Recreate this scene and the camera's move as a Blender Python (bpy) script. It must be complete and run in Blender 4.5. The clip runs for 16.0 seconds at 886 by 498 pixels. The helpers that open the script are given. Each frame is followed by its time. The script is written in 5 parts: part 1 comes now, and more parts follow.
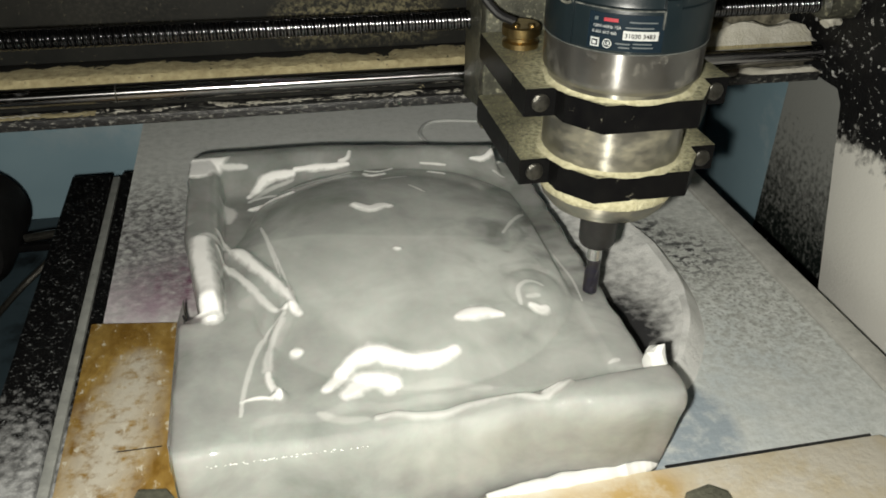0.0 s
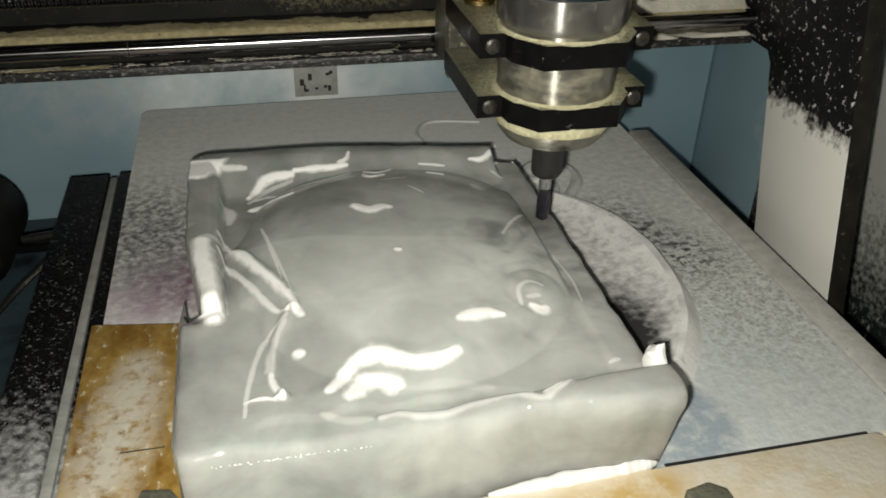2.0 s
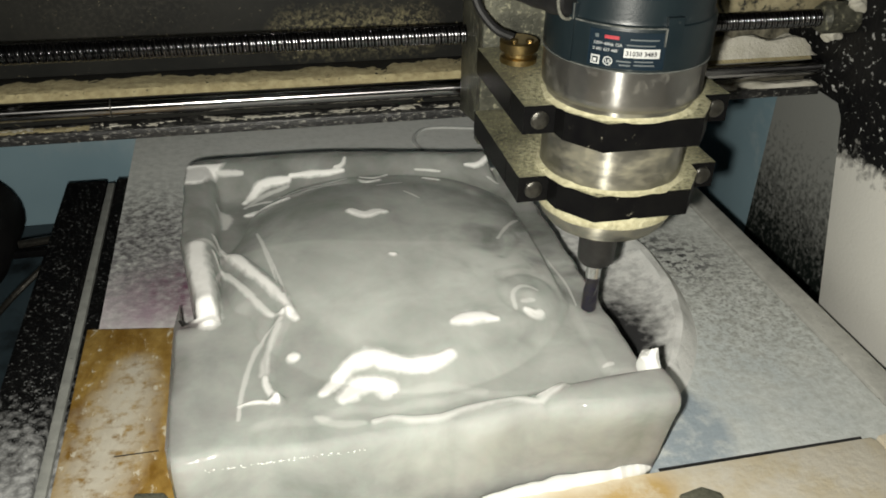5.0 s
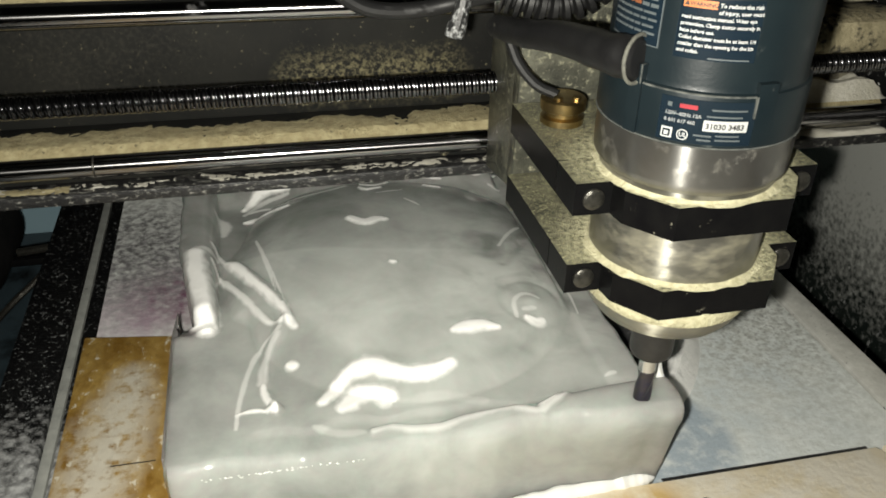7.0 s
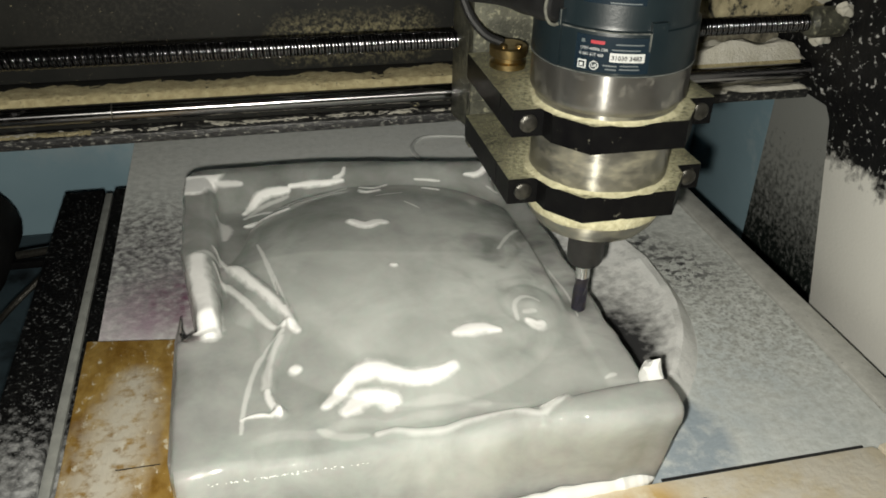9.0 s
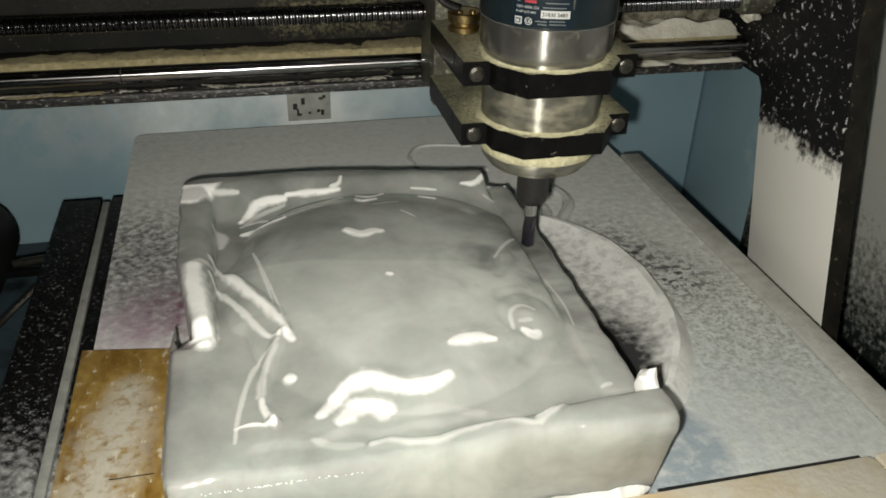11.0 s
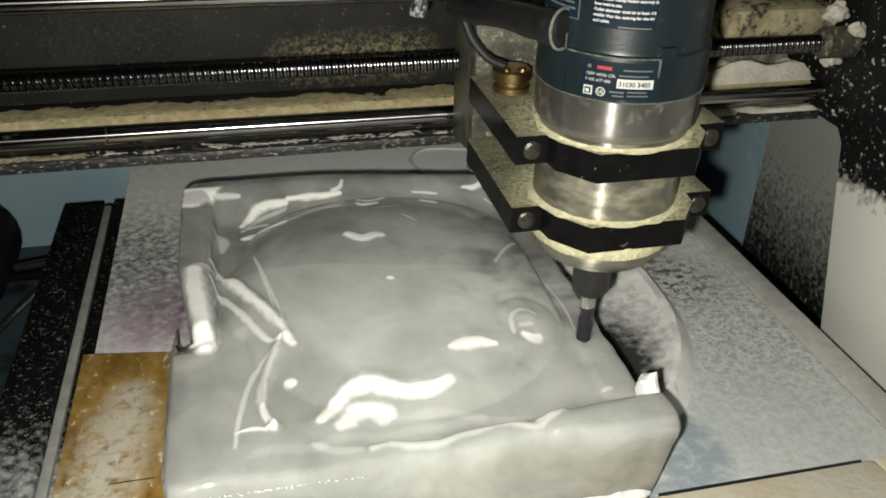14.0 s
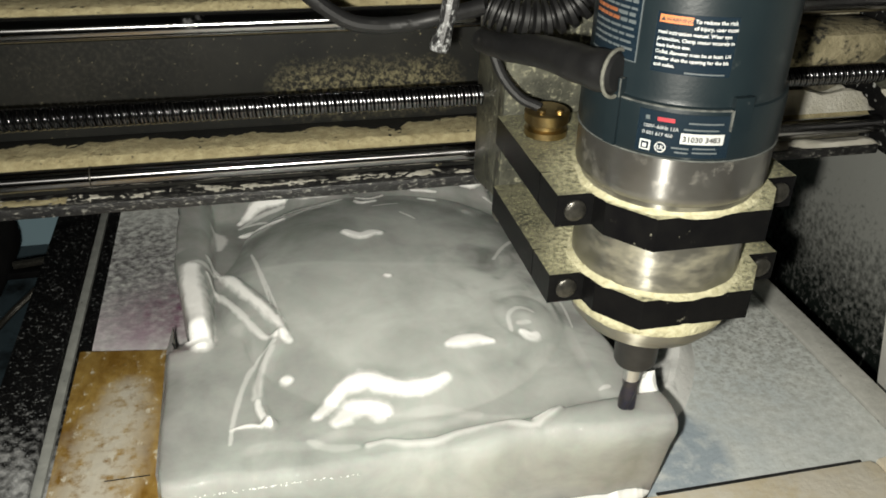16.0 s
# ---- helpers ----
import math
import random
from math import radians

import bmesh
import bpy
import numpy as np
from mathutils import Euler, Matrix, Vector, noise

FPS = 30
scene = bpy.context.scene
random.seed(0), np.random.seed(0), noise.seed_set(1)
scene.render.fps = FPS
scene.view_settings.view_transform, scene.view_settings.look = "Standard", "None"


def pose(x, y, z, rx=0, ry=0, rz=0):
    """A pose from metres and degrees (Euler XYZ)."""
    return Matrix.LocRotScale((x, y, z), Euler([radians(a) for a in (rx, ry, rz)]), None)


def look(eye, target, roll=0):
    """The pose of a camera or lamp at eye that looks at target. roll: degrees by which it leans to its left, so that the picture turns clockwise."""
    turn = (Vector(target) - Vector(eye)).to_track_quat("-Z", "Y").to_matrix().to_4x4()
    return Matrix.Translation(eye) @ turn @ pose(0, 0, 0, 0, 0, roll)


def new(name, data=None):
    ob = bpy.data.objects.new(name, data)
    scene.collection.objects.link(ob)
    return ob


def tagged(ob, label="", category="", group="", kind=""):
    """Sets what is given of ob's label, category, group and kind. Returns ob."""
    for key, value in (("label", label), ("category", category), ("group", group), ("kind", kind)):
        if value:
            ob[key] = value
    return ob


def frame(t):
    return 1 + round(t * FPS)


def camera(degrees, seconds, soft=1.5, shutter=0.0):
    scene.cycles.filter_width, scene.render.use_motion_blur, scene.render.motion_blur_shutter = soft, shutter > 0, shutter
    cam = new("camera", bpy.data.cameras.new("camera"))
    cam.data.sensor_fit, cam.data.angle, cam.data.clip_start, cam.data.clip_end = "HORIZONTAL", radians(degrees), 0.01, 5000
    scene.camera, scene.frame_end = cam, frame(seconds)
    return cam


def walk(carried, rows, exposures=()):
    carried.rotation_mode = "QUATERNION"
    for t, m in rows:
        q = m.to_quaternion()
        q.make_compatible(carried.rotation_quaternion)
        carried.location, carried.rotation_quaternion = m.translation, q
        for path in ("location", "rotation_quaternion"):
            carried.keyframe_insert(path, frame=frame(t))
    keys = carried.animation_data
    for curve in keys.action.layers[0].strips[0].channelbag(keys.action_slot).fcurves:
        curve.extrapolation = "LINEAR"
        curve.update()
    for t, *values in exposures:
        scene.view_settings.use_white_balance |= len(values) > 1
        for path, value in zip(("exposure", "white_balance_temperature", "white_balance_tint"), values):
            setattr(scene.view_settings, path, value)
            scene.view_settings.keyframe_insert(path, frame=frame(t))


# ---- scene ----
cam = camera(55.36, 16.0, soft=1.8)
walk(cam, [
    (0.0, pose(0.0003, -0.5219, 0.4182, 57.912, -1.177, -12.304)),
    (0.5, pose(-0.0012, -0.5217, 0.4154, 57.903, -1.231, -12.571)),
    (1.0, pose(-0.0021, -0.5229, 0.4183, 57.762, -1.299, -12.754)),
    (1.5, pose(-0.0045, -0.5226, 0.4183, 57.747, -1.297, -12.792)),
    (2.0, pose(-0.0063, -0.5228, 0.4207, 57.876, -1.36, -12.842)),
    (2.5, pose(-0.0091, -0.5227, 0.4186, 58.041, -1.561, -13.016)),
    (3.0, pose(-0.0096, -0.5229, 0.418, 58.218, -1.71, -13.14)),
    (3.5, pose(-0.0087, -0.5239, 0.4193, 58.265, -1.781, -13.155)),
    (4.0, pose(-0.0075, -0.5262, 0.4194, 58.334, -1.744, -13.048)),
    (6.5, pose(0.0011, -0.5253, 0.4192, 58.828, -1.098, -12.582)),
    (7.0, pose(-0.0019, -0.5226, 0.4156, 59.058, -1.408, -12.735)),
    (7.5, pose(-0.0013, -0.5198, 0.4191, 58.634, -1.289, -12.815)),
    (8.0, pose(-0.005, -0.5186, 0.4195, 58.601, -1.477, -12.973)),
    (8.5, pose(-0.0069, -0.5208, 0.4213, 58.699, -1.604, -13.138)),
    (9.0, pose(-0.0076, -0.5227, 0.4228, 58.778, -1.435, -13.253)),
    (11.5, pose(-0.0045, -0.5232, 0.422, 59.54, -1.546, -13.169)),
    (12.0, pose(-0.0049, -0.5236, 0.4228, 59.591, -1.568, -13.029)),
    (12.5, pose(-0.0027, -0.5235, 0.4232, 59.506, -1.274, -12.931)),
    (13.0, pose(-0.005, -0.5252, 0.422, 59.774, -1.475, -12.986)),
    (13.5, pose(-0.0051, -0.5235, 0.4221, 59.651, -1.472, -13.038)),
    (14.0, pose(-0.0036, -0.5229, 0.423, 59.599, -1.421, -13.103)),
    (14.5, pose(-0.0035, -0.5269, 0.4242, 59.734, -1.391, -13.153)),
    (15.0, pose(-0.0014, -0.5265, 0.4249, 59.842, -1.404, -13.18)),
    (15.5, pose(-0.0002, -0.525, 0.4247, 59.695, -1.206, -13.224)),
    (16.0, pose(0.0002, -0.523, 0.4194, 59.7, -1.444, -12.88)),
], [(0.0, 0.0), (4.0, 0.0), (6.5, -0.02), (7.5, -0.09), (8.5, -0.12), (9.2, -0.05), (11.5, 0.02), (13.5, 0.0), (16.0, -0.03)])

# ---- light: the small lamp beside the lens, and a dim workshop around it ----
world = bpy.data.worlds.new("workshop_air")
scene.world = world
world.use_nodes = True
world.node_tree.nodes["Background"].inputs[0].default_value = (0.8, 0.9, 1.0, 1)
world.node_tree.nodes["Background"].inputs[1].default_value = 0.02
scene.view_settings.exposure = 0.0

flash = bpy.data.lights.new("phone_torch", "AREA")
flash.shape, flash.size = "DISK", 0.012
flash.energy, flash.color = 4.8, (1.0, 0.968, 0.862)
flash_ob = new("phone_torch", flash)
flash_ob.matrix_world = look((-0.0160, -0.512, 0.399), (0.24, 0.50, 0.10))


# ---- materials ----
def material(name, base, rough=0.5, metal=0.0, var=None, scale=30.0, bump=0.0, bump_scale=200.0, second=None, second_scale=6.0,
             second_range=(0.5, 0.65), second_rough=None, stretch=(1, 1, 1), coat=0.0):
    """A principled surface: base colour with fine variation to var, patches of second, and fine relief."""
    m = bpy.data.materials.new(name)
    m.use_nodes = True
    nt = m.node_tree
    b = nt.nodes["Principled BSDF"]
    b.inputs["Roughness"].default_value, b.inputs["Metallic"].default_value = rough, metal
    b.inputs["Base Color"].default_value = (*base, 1)
    b.inputs["Coat Weight"].default_value = coat
    co = nt.nodes.new("ShaderNodeTexCoord")
    mp = nt.nodes.new("ShaderNodeMapping")
    mp.inputs["Scale"].default_value = stretch
    nt.links.new(co.outputs["Object"], mp.inputs[0])

    def noise_tex(s, detail=4.0, rough_=0.6):
        n = nt.nodes.new("ShaderNodeTexNoise")
        n.inputs["Scale"].default_value, n.inputs["Detail"].default_value, n.inputs["Roughness"].default_value = s, detail, rough_
        nt.links.new(mp.outputs[0], n.inputs["Vector"])
        return n.outputs[0]

    def ramp(value, lo, hi):
        r = nt.nodes.new("ShaderNodeMapRange")
        r.inputs[1].default_value, r.inputs[2].default_value = lo, hi
        nt.links.new(value, r.inputs[0])
        return r.outputs[0]

    def mix(fac, a, c):
        x = nt.nodes.new("ShaderNodeMix")
        x.data_type = "RGBA"
        nt.links.new(fac, x.inputs["Factor"])
        for sock, v in ((x.inputs["A"], a), (x.inputs["B"], c)):
            if isinstance(v, tuple):
                sock.default_value = (*v, 1)
            else:
                nt.links.new(v, sock)
        return x.outputs["Result"]

    col = base
    if var:
        col = mix(ramp(noise_tex(scale), 0.32, 0.68), base, var)
    if second:
        mask = ramp(noise_tex(second_scale, 8.0, 0.68), *second_range)
        col = mix(mask, col, second)
        if second_rough is not None:
            r = nt.nodes.new("ShaderNodeMapRange")
            r.inputs[3].default_value, r.inputs[4].default_value = rough, second_rough
            nt.links.new(mask, r.inputs[0])
            nt.links.new(r.outputs[0], b.inputs["Roughness"])
            if metal:
                r = nt.nodes.new("ShaderNodeMapRange")
                r.inputs[3].default_value, r.inputs[4].default_value = metal, 0.0
                nt.links.new(mask, r.inputs[0])
                nt.links.new(r.outputs[0], b.inputs["Metallic"])
    if not isinstance(col, tuple):
        nt.links.new(col, b.inputs["Base Color"])
    if bump:
        bp = nt.nodes.new("ShaderNodeBump")
        bp.inputs["Strength"].default_value, bp.inputs["Distance"].default_value = bump, 0.002
        nt.links.new(noise_tex(bump_scale, 5.0), bp.inputs["Height"])
        nt.links.new(bp.outputs[0], b.inputs["Normal"])
    return m


def dust_by(m, colour, axis, lo, hi, spread, scale, rough=0.9):
    """Lay dust or frost over a material where an object coordinate lies between lo and hi, with a ragged border."""
    nt = m.node_tree
    b = nt.nodes["Principled BSDF"]
    co = nt.nodes.new("ShaderNodeTexCoord")
    sx = nt.nodes.new("ShaderNodeSeparateXYZ")
    nt.links.new(co.outputs["Object"], sx.inputs[0])
    n = nt.nodes.new("ShaderNodeTexNoise")
    n.inputs["Scale"].default_value, n.inputs["Detail"].default_value, n.inputs["Roughness"].default_value = scale, 6.0, 0.65
    nt.links.new(co.outputs["Object"], n.inputs["Vector"])
    a = nt.nodes.new("ShaderNodeMath")
    a.operation = "MULTIPLY_ADD"
    a.inputs[1].default_value, a.inputs[2].default_value = spread, -spread / 2
    nt.links.new(n.outputs[0], a.inputs[0])
    s = nt.nodes.new("ShaderNodeMath")
    s.operation = "ADD"
    nt.links.new(sx.outputs[axis], s.inputs[0])
    nt.links.new(a.outputs[0], s.inputs[1])
    r = nt.nodes.new("ShaderNodeMapRange")
    r.inputs[1].default_value, r.inputs[2].default_value = lo, hi
    nt.links.new(s.outputs[0], r.inputs[0])
    x = nt.nodes.new("ShaderNodeMix")
    x.data_type = "RGBA"
    old = b.inputs["Base Color"]
    if old.links:
        nt.links.new(old.links[0].from_socket, x.inputs["A"])
    else:
        x.inputs["A"].default_value = old.default_value
    x.inputs["B"].default_value = (*colour, 1)
    nt.links.new(r.outputs[0], x.inputs["Factor"])
    nt.links.new(x.outputs["Result"], b.inputs["Base Color"])
    for key, target in (("Roughness", rough), ("Metallic", 0.0)):
        sock = b.inputs[key]
        q = nt.nodes.new("ShaderNodeMapRange")
        nt.links.new(r.outputs[0], q.inputs[0])
        q.inputs[4].default_value = target
        if sock.links:
            nt.links.new(sock.links[0].from_socket, q.inputs[3])
        else:
            q.inputs[3].default_value = sock.default_value
        nt.links.new(q.outputs[0], sock)
    return m


def blob(m, centre, inner, outer, colour, amount, scale, speckle=0.0, top=0.62):
    """A patch of colour of its own shape round a point, ragged by noise; speckle breaks it into dots."""
    nt = m.node_tree
    b = nt.nodes["Principled BSDF"]
    co = nt.nodes.new("ShaderNodeTexCoord")
    d = nt.nodes.new("ShaderNodeVectorMath")
    d.operation = "DISTANCE"
    d.inputs[1].default_value = centre
    nt.links.new(co.outputs["Object"], d.inputs[0])
    n = nt.nodes.new("ShaderNodeTexNoise")
    n.inputs["Scale"].default_value, n.inputs["Detail"].default_value, n.inputs["Roughness"].default_value = scale, 6.0, 0.65
    nt.links.new(co.outputs["Object"], n.inputs["Vector"])
    r = nt.nodes.new("ShaderNodeMapRange")
    r.inputs[1].default_value, r.inputs[2].default_value, r.inputs[3].default_value, r.inputs[4].default_value = outer, inner, 0.0, amount
    nt.links.new(d.outputs["Value"], r.inputs[0])
    k = nt.nodes.new("ShaderNodeMapRange")
    k.inputs[1].default_value, k.inputs[2].default_value = 0.40 + speckle, top
    nt.links.new(n.outputs[0], k.inputs[0])
    x2 = nt.nodes.new("ShaderNodeMath")
    x2.operation = "MULTIPLY"
    nt.links.new(r.outputs[0], x2.inputs[0])
    nt.links.new(k.outputs[0], x2.inputs[1])
    x = nt.nodes.new("ShaderNodeMix")
    x.data_type = "RGBA"
    nt.links.new(b.inputs["Base Color"].links[0].from_socket, x.inputs["A"])
    x.inputs["B"].default_value = (*colour, 1)
    nt.links.new(x2.outputs[0], x.inputs["Factor"])
    nt.links.new(x.outputs["Result"], b.inputs["Base Color"])


mat_board = material("frosted_board", (0.58, 0.605, 0.575), 0.75, var=(0.84, 0.855, 0.825), scale=120, bump=0.38, bump_scale=240,
                     second=(0.16, 0.17, 0.17), second_scale=150, second_range=(0.66, 0.76))
# brightness painted onto the far board, where the torch's light falls off
blob(mat_board, (0.05, 0.40, 0.0), 0.06, 0.30, (0.87, 0.88, 0.86), 0.9, 90, -0.22, 0.6)
blob(mat_board, (0.26, 0.40, 0.0), 0.06, 0.22, (0.87, 0.88, 0.86), 0.9, 90, -0.22, 0.6)
blob(mat_board, (-0.118, 0.090, 0.0), 0.020, 0.070, (0.62, 0.50, 0.58), 0.9, 40, -0.15)
blob(mat_board, (-0.080, 0.120, 0.0), 0.015, 0.066, (0.17, 0.040, 0.105), 1.0, 80, -0.10)
blob(mat_board, (-0.110, 0.170, 0.0), 0.030, 0.130, (0.26, 0.245, 0.265), 0.9, 150, -0.05)
blob(mat_board, (0.33, -0.10, 0.0), 0.030, 0.16, (0.56, 0.62, 0.64), 0.8, 30, -0.2)
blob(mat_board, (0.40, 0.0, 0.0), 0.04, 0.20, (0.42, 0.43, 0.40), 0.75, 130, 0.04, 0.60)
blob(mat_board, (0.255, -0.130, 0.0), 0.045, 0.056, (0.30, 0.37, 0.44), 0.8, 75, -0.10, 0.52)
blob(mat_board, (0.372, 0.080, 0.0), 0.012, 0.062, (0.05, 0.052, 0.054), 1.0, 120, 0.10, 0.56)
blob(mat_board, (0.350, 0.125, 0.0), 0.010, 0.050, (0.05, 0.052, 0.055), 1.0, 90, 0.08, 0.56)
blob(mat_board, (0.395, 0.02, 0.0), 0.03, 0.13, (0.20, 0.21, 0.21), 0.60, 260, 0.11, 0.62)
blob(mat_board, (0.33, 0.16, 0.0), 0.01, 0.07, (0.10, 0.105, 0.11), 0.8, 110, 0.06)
blob(mat_board, (-0.12, 0.22, 0.0), 0.03, 0.13, (0.07, 0.065, 0.07), 0.85, 130, 0.02, 0.60)
mat_strip = material("strip_paint", (0.44, 0.45, 0.42), 0.7, var=(0.31, 0.32, 0.30), scale=60, bump=0.4, second=(0.06, 0.06, 0.055), second_scale=180, second_range=(0.66, 0.70))
mat_edge_strip = material("frosted_edge_strip", (0.62, 0.62, 0.58), 0.75, var=(0.44, 0.44, 0.41), scale=55, bump=0.4, bump_scale=220,
                          second=(0.06, 0.06, 0.055), second_scale=150, second_range=(0.66, 0.71))
mat_blue = material("blue_panel", (0.26, 0.39, 0.46), 0.5, var=(0.31, 0.45, 0.52), scale=5, bump=0.04, bump_scale=90,
                    second=(0.52, 0.60, 0.62), second_scale=7, second_range=(0.60, 0.78), second_rough=0.8)
blob(mat_blue, (0.06, 0.558, 0.0), 0.03, 0.24, (0.86, 0.90, 0.90), 0.95, 10, -0.2)
blob(mat_blue, (-0.10, 0.558, 0.0), 0.03, 0.12, (0.80, 0.86, 0.88), 0.85, 14, -0.1)
blob(mat_blue, (-0.19, 0.558, 0.05), 0.02, 0.13, (0.50, 0.53, 0.53), 0.75, 45, -0.02, 0.58)
blob(mat_blue, (-0.26, 0.558, 0.02), 0.01, 0.10, (0.46, 0.52, 0.54), 0.7, 60, 0.0, 0.58)
mat_side = dust_by(material("dark_side_panel", (0.012, 0.018, 0.016), 0.45, var=(0.02, 0.026, 0.023), scale=14, bump=0.2, bump_scale=200,
                            second=(0.40, 0.41, 0.40), second_scale=120, second_range=(0.60, 0.66), second_rough=0.9),
                   (0.50, 0.51, 0.48), "Z", -0.150, -0.020, 0.34, 150)
mat_black = material("black_anodised", (0.0035, 0.0035, 0.004), 0.34, var=(0.006, 0.006, 0.006), scale=90, bump=0.05, bump_scale=400,
                     second=(0.20, 0.19, 0.15), second_scale=160, second_range=(0.66, 0.74), second_rough=0.9)
mat_frosty_black = material("frosted_extrusion", (0.014, 0.014, 0.015), 0.4, var=(0.02, 0.02, 0.02), scale=60, bump=0.3, bump_scale=300,
                            second=(0.42, 0.43, 0.43), second_scale=260, second_range=(0.50, 0.64), second_rough=0.9)
mat_clamp_top = material("dusty_clamp", (0.040, 0.039, 0.030), 0.55, var=(0.17, 0.165, 0.105), scale=95, bump=0.8, bump_scale=520,
                         second=(0.38, 0.37, 0.21), second_scale=640, second_range=(0.50, 0.66), second_rough=0.95)
for cz in (0.1915, 0.2370):
    blob(mat_clamp_top, (0.2103, 0.0491, cz), 0.044, 0.066, (0.60, 0.57, 0.37), 0.95, 330, -0.04, 0.56)
mat_beam = material("oily_beam", (0.010, 0.0105, 0.010), 0.5, var=(0.018, 0.018, 0.016), scale=20, bump=0.1,
                    second=(0.30, 0.27, 0.17), second_scale=240, second_range=(0.64, 0.74), second_rough=0.95)
for bx in (0.035, 0.060, 0.085, 0.110, 0.135):
    blob(mat_beam, (bx, 0.29, 0.206), 0.006, 0.027, (0.24, 0.215, 0.125), 0.8, 360, 0.05, 0.68)
for bx, bz in ((-0.14, 0.236), (-0.10, 0.228), (-0.06, 0.238)):
    blob(mat_beam, (bx, 0.29, bz), 0.006, 0.045, (0.060, 0.056, 0.045), 0.4, 300, 0.06, 0.74)
blob(mat_beam, (0.44, 0.29, 0.29), 0.05, 0.17, (0.52, 0.48, 0.36), 1.0, 90, -0.08)
mat_ledge = material("heaped_dust", (0.44, 0.385, 0.225), 0.95, var=(0.28, 0.235, 0.125), scale=150, bump=0.8, bump_scale=420,
                     second=(0.055, 0.05, 0.035), second_scale=230, second_range=(0.61, 0.68))
mat_drift = material("pale_dust_drift", (0.62, 0.60, 0.53), 0.95, var=(0.46, 0.44, 0.36), scale=50, bump=0.7, bump_scale=300)
mat_lip = material("frost_crusted_lip", (0.012, 0.012, 0.013), 0.4, var=(0.02, 0.02, 0.02), scale=60, bump=0.5, bump_scale=300,
                   second=(0.33, 0.325, 0.29), second_scale=380, second_range=(0.54, 0.70), second_rough=0.9, stretch=(0.5, 1, 1))
mat_rod = material("polished_steel", (0.34, 0.335, 0.34), 0.16, 1.0, bump=0.01, bump_scale=100,
                   second=(0.1, 0.1, 0.1), second_scale=40, second_range=(0.62, 0.9), second_rough=0.4)
rod_nodes = mat_rod.node_tree
rod_bsdf = rod_nodes.nodes["Principled BSDF"]
rod_grain = rod_nodes.nodes.new("ShaderNodeTangent")
rod_grain.direction_type, rod_grain.axis = "RADIAL", "X"
rod_nodes.links.new(rod_grain.outputs[0], rod_bsdf.inputs["Tangent"])
rod_bsdf.inputs["Anisotropic"].default_value, rod_bsdf.inputs["Anisotropic Rotation"].default_value = 0.9, 0.25
mat_screw = material("ballscrew_steel", (0.20, 0.20, 0.205), 0.20, 1.0, var=(0.11, 0.11, 0.115), scale=50)
mat_brass = material("brass", (0.48, 0.35, 0.15), 0.34, 1.0, var=(0.28, 0.21, 0.10), scale=150, bump=0.05)
mat_alu = material("dull_aluminium", (0.26, 0.255, 0.23), 0.28, 0.85, var=(0.24, 0.235, 0.20), scale=45, bump=0.02, bump_scale=300,
                   second=(0.40, 0.37, 0.25), second_scale=34, second_range=(0.46, 0.78), second_rough=0.85, stretch=(1, 1, 2))
mat_collar = material("polished_collar", (0.27, 0.265, 0.255), 0.28, 0.88, var=(0.22, 0.215, 0.20), scale=38, bump=0.02, bump_scale=200,
                      second=(0.34, 0.32, 0.25), second_scale=40, second_range=(0.56, 0.82), second_rough=0.7)
for m_ in (mat_alu, mat_collar):
    turned = m_.node_tree.nodes.new("ShaderNodeTangent")
    turned.direction_type, turned.axis = "RADIAL", "Z"
    m_.node_tree.links.new(turned.outputs[0], m_.node_tree.nodes["Principled BSDF"].inputs["Tangent"])
    m_.node_tree.nodes["Principled BSDF"].inputs["Anisotropic"].default_value = 0.97
    m_.node_tree.nodes["Principled BSDF"].inputs["Anisotropic Rotation"].default_value = 0.25
mat_plate = material("carriage_plate", (0.035, 0.036, 0.030), 0.42, 0.3, var=(0.12, 0.12, 0.092), scale=55, bump=0.4, bump_scale=300,
                     second=(0.30, 0.29, 0.20), second_scale=230, second_range=(0.54, 0.68), second_rough=0.9)
mat_shell = material("router_shell", (0.0065, 0.0115, 0.0145), 0.33, var=(0.0105, 0.0165, 0.019), scale=25, bump=0.05, bump_scale=600,
                     second=(0.10, 0.11, 0.105), second_scale=60, second_range=(0.62, 0.92), second_rough=0.8)
mat_label = material("label_film", (0.006, 0.013, 0.021), 0.25, var=(0.010, 0.017, 0.024), scale=30)
mat_white = material("label_white", (0.44, 0.45, 0.44), 0.5)
mat_print = material("label_print", (0.26, 0.27, 0.27), 0.5)
mat_faded = material("label_faded", (0.085, 0.10, 0.105), 0.5)
mat_edge_dust = material("edge_dust", (0.11, 0.115, 0.105), 0.9, var=(0.025, 0.03, 0.03), scale=160)
mat_dull = material("dull_screw_steel", (0.075, 0.072, 0.062), 0.33, 0.7, var=(0.035, 0.034, 0.03), scale=300, bump=0.2, bump_scale=600)
mat_orange = material("label_orange", (0.52, 0.17, 0.05), 0.5)
mat_worn_orange = material("label_worn_orange", (0.22, 0.075, 0.03), 0.5)
mat_red = material("label_red", (0.30, 0.02, 0.03), 0.5)
# flat black for ink, and for thin pieces that stand in for shade
mat_ink_shade = material("ink_and_shade", (0.02, 0.02, 0.02), 0.5)
mat_dark = material("oxide_steel", (0.022, 0.021, 0.021), 0.42, 0.4, var=(0.035, 0.034, 0.033), scale=120, bump=0.05)
mat_shank = material("bright_steel", (0.6, 0.6, 0.6), 0.2, 1.0)
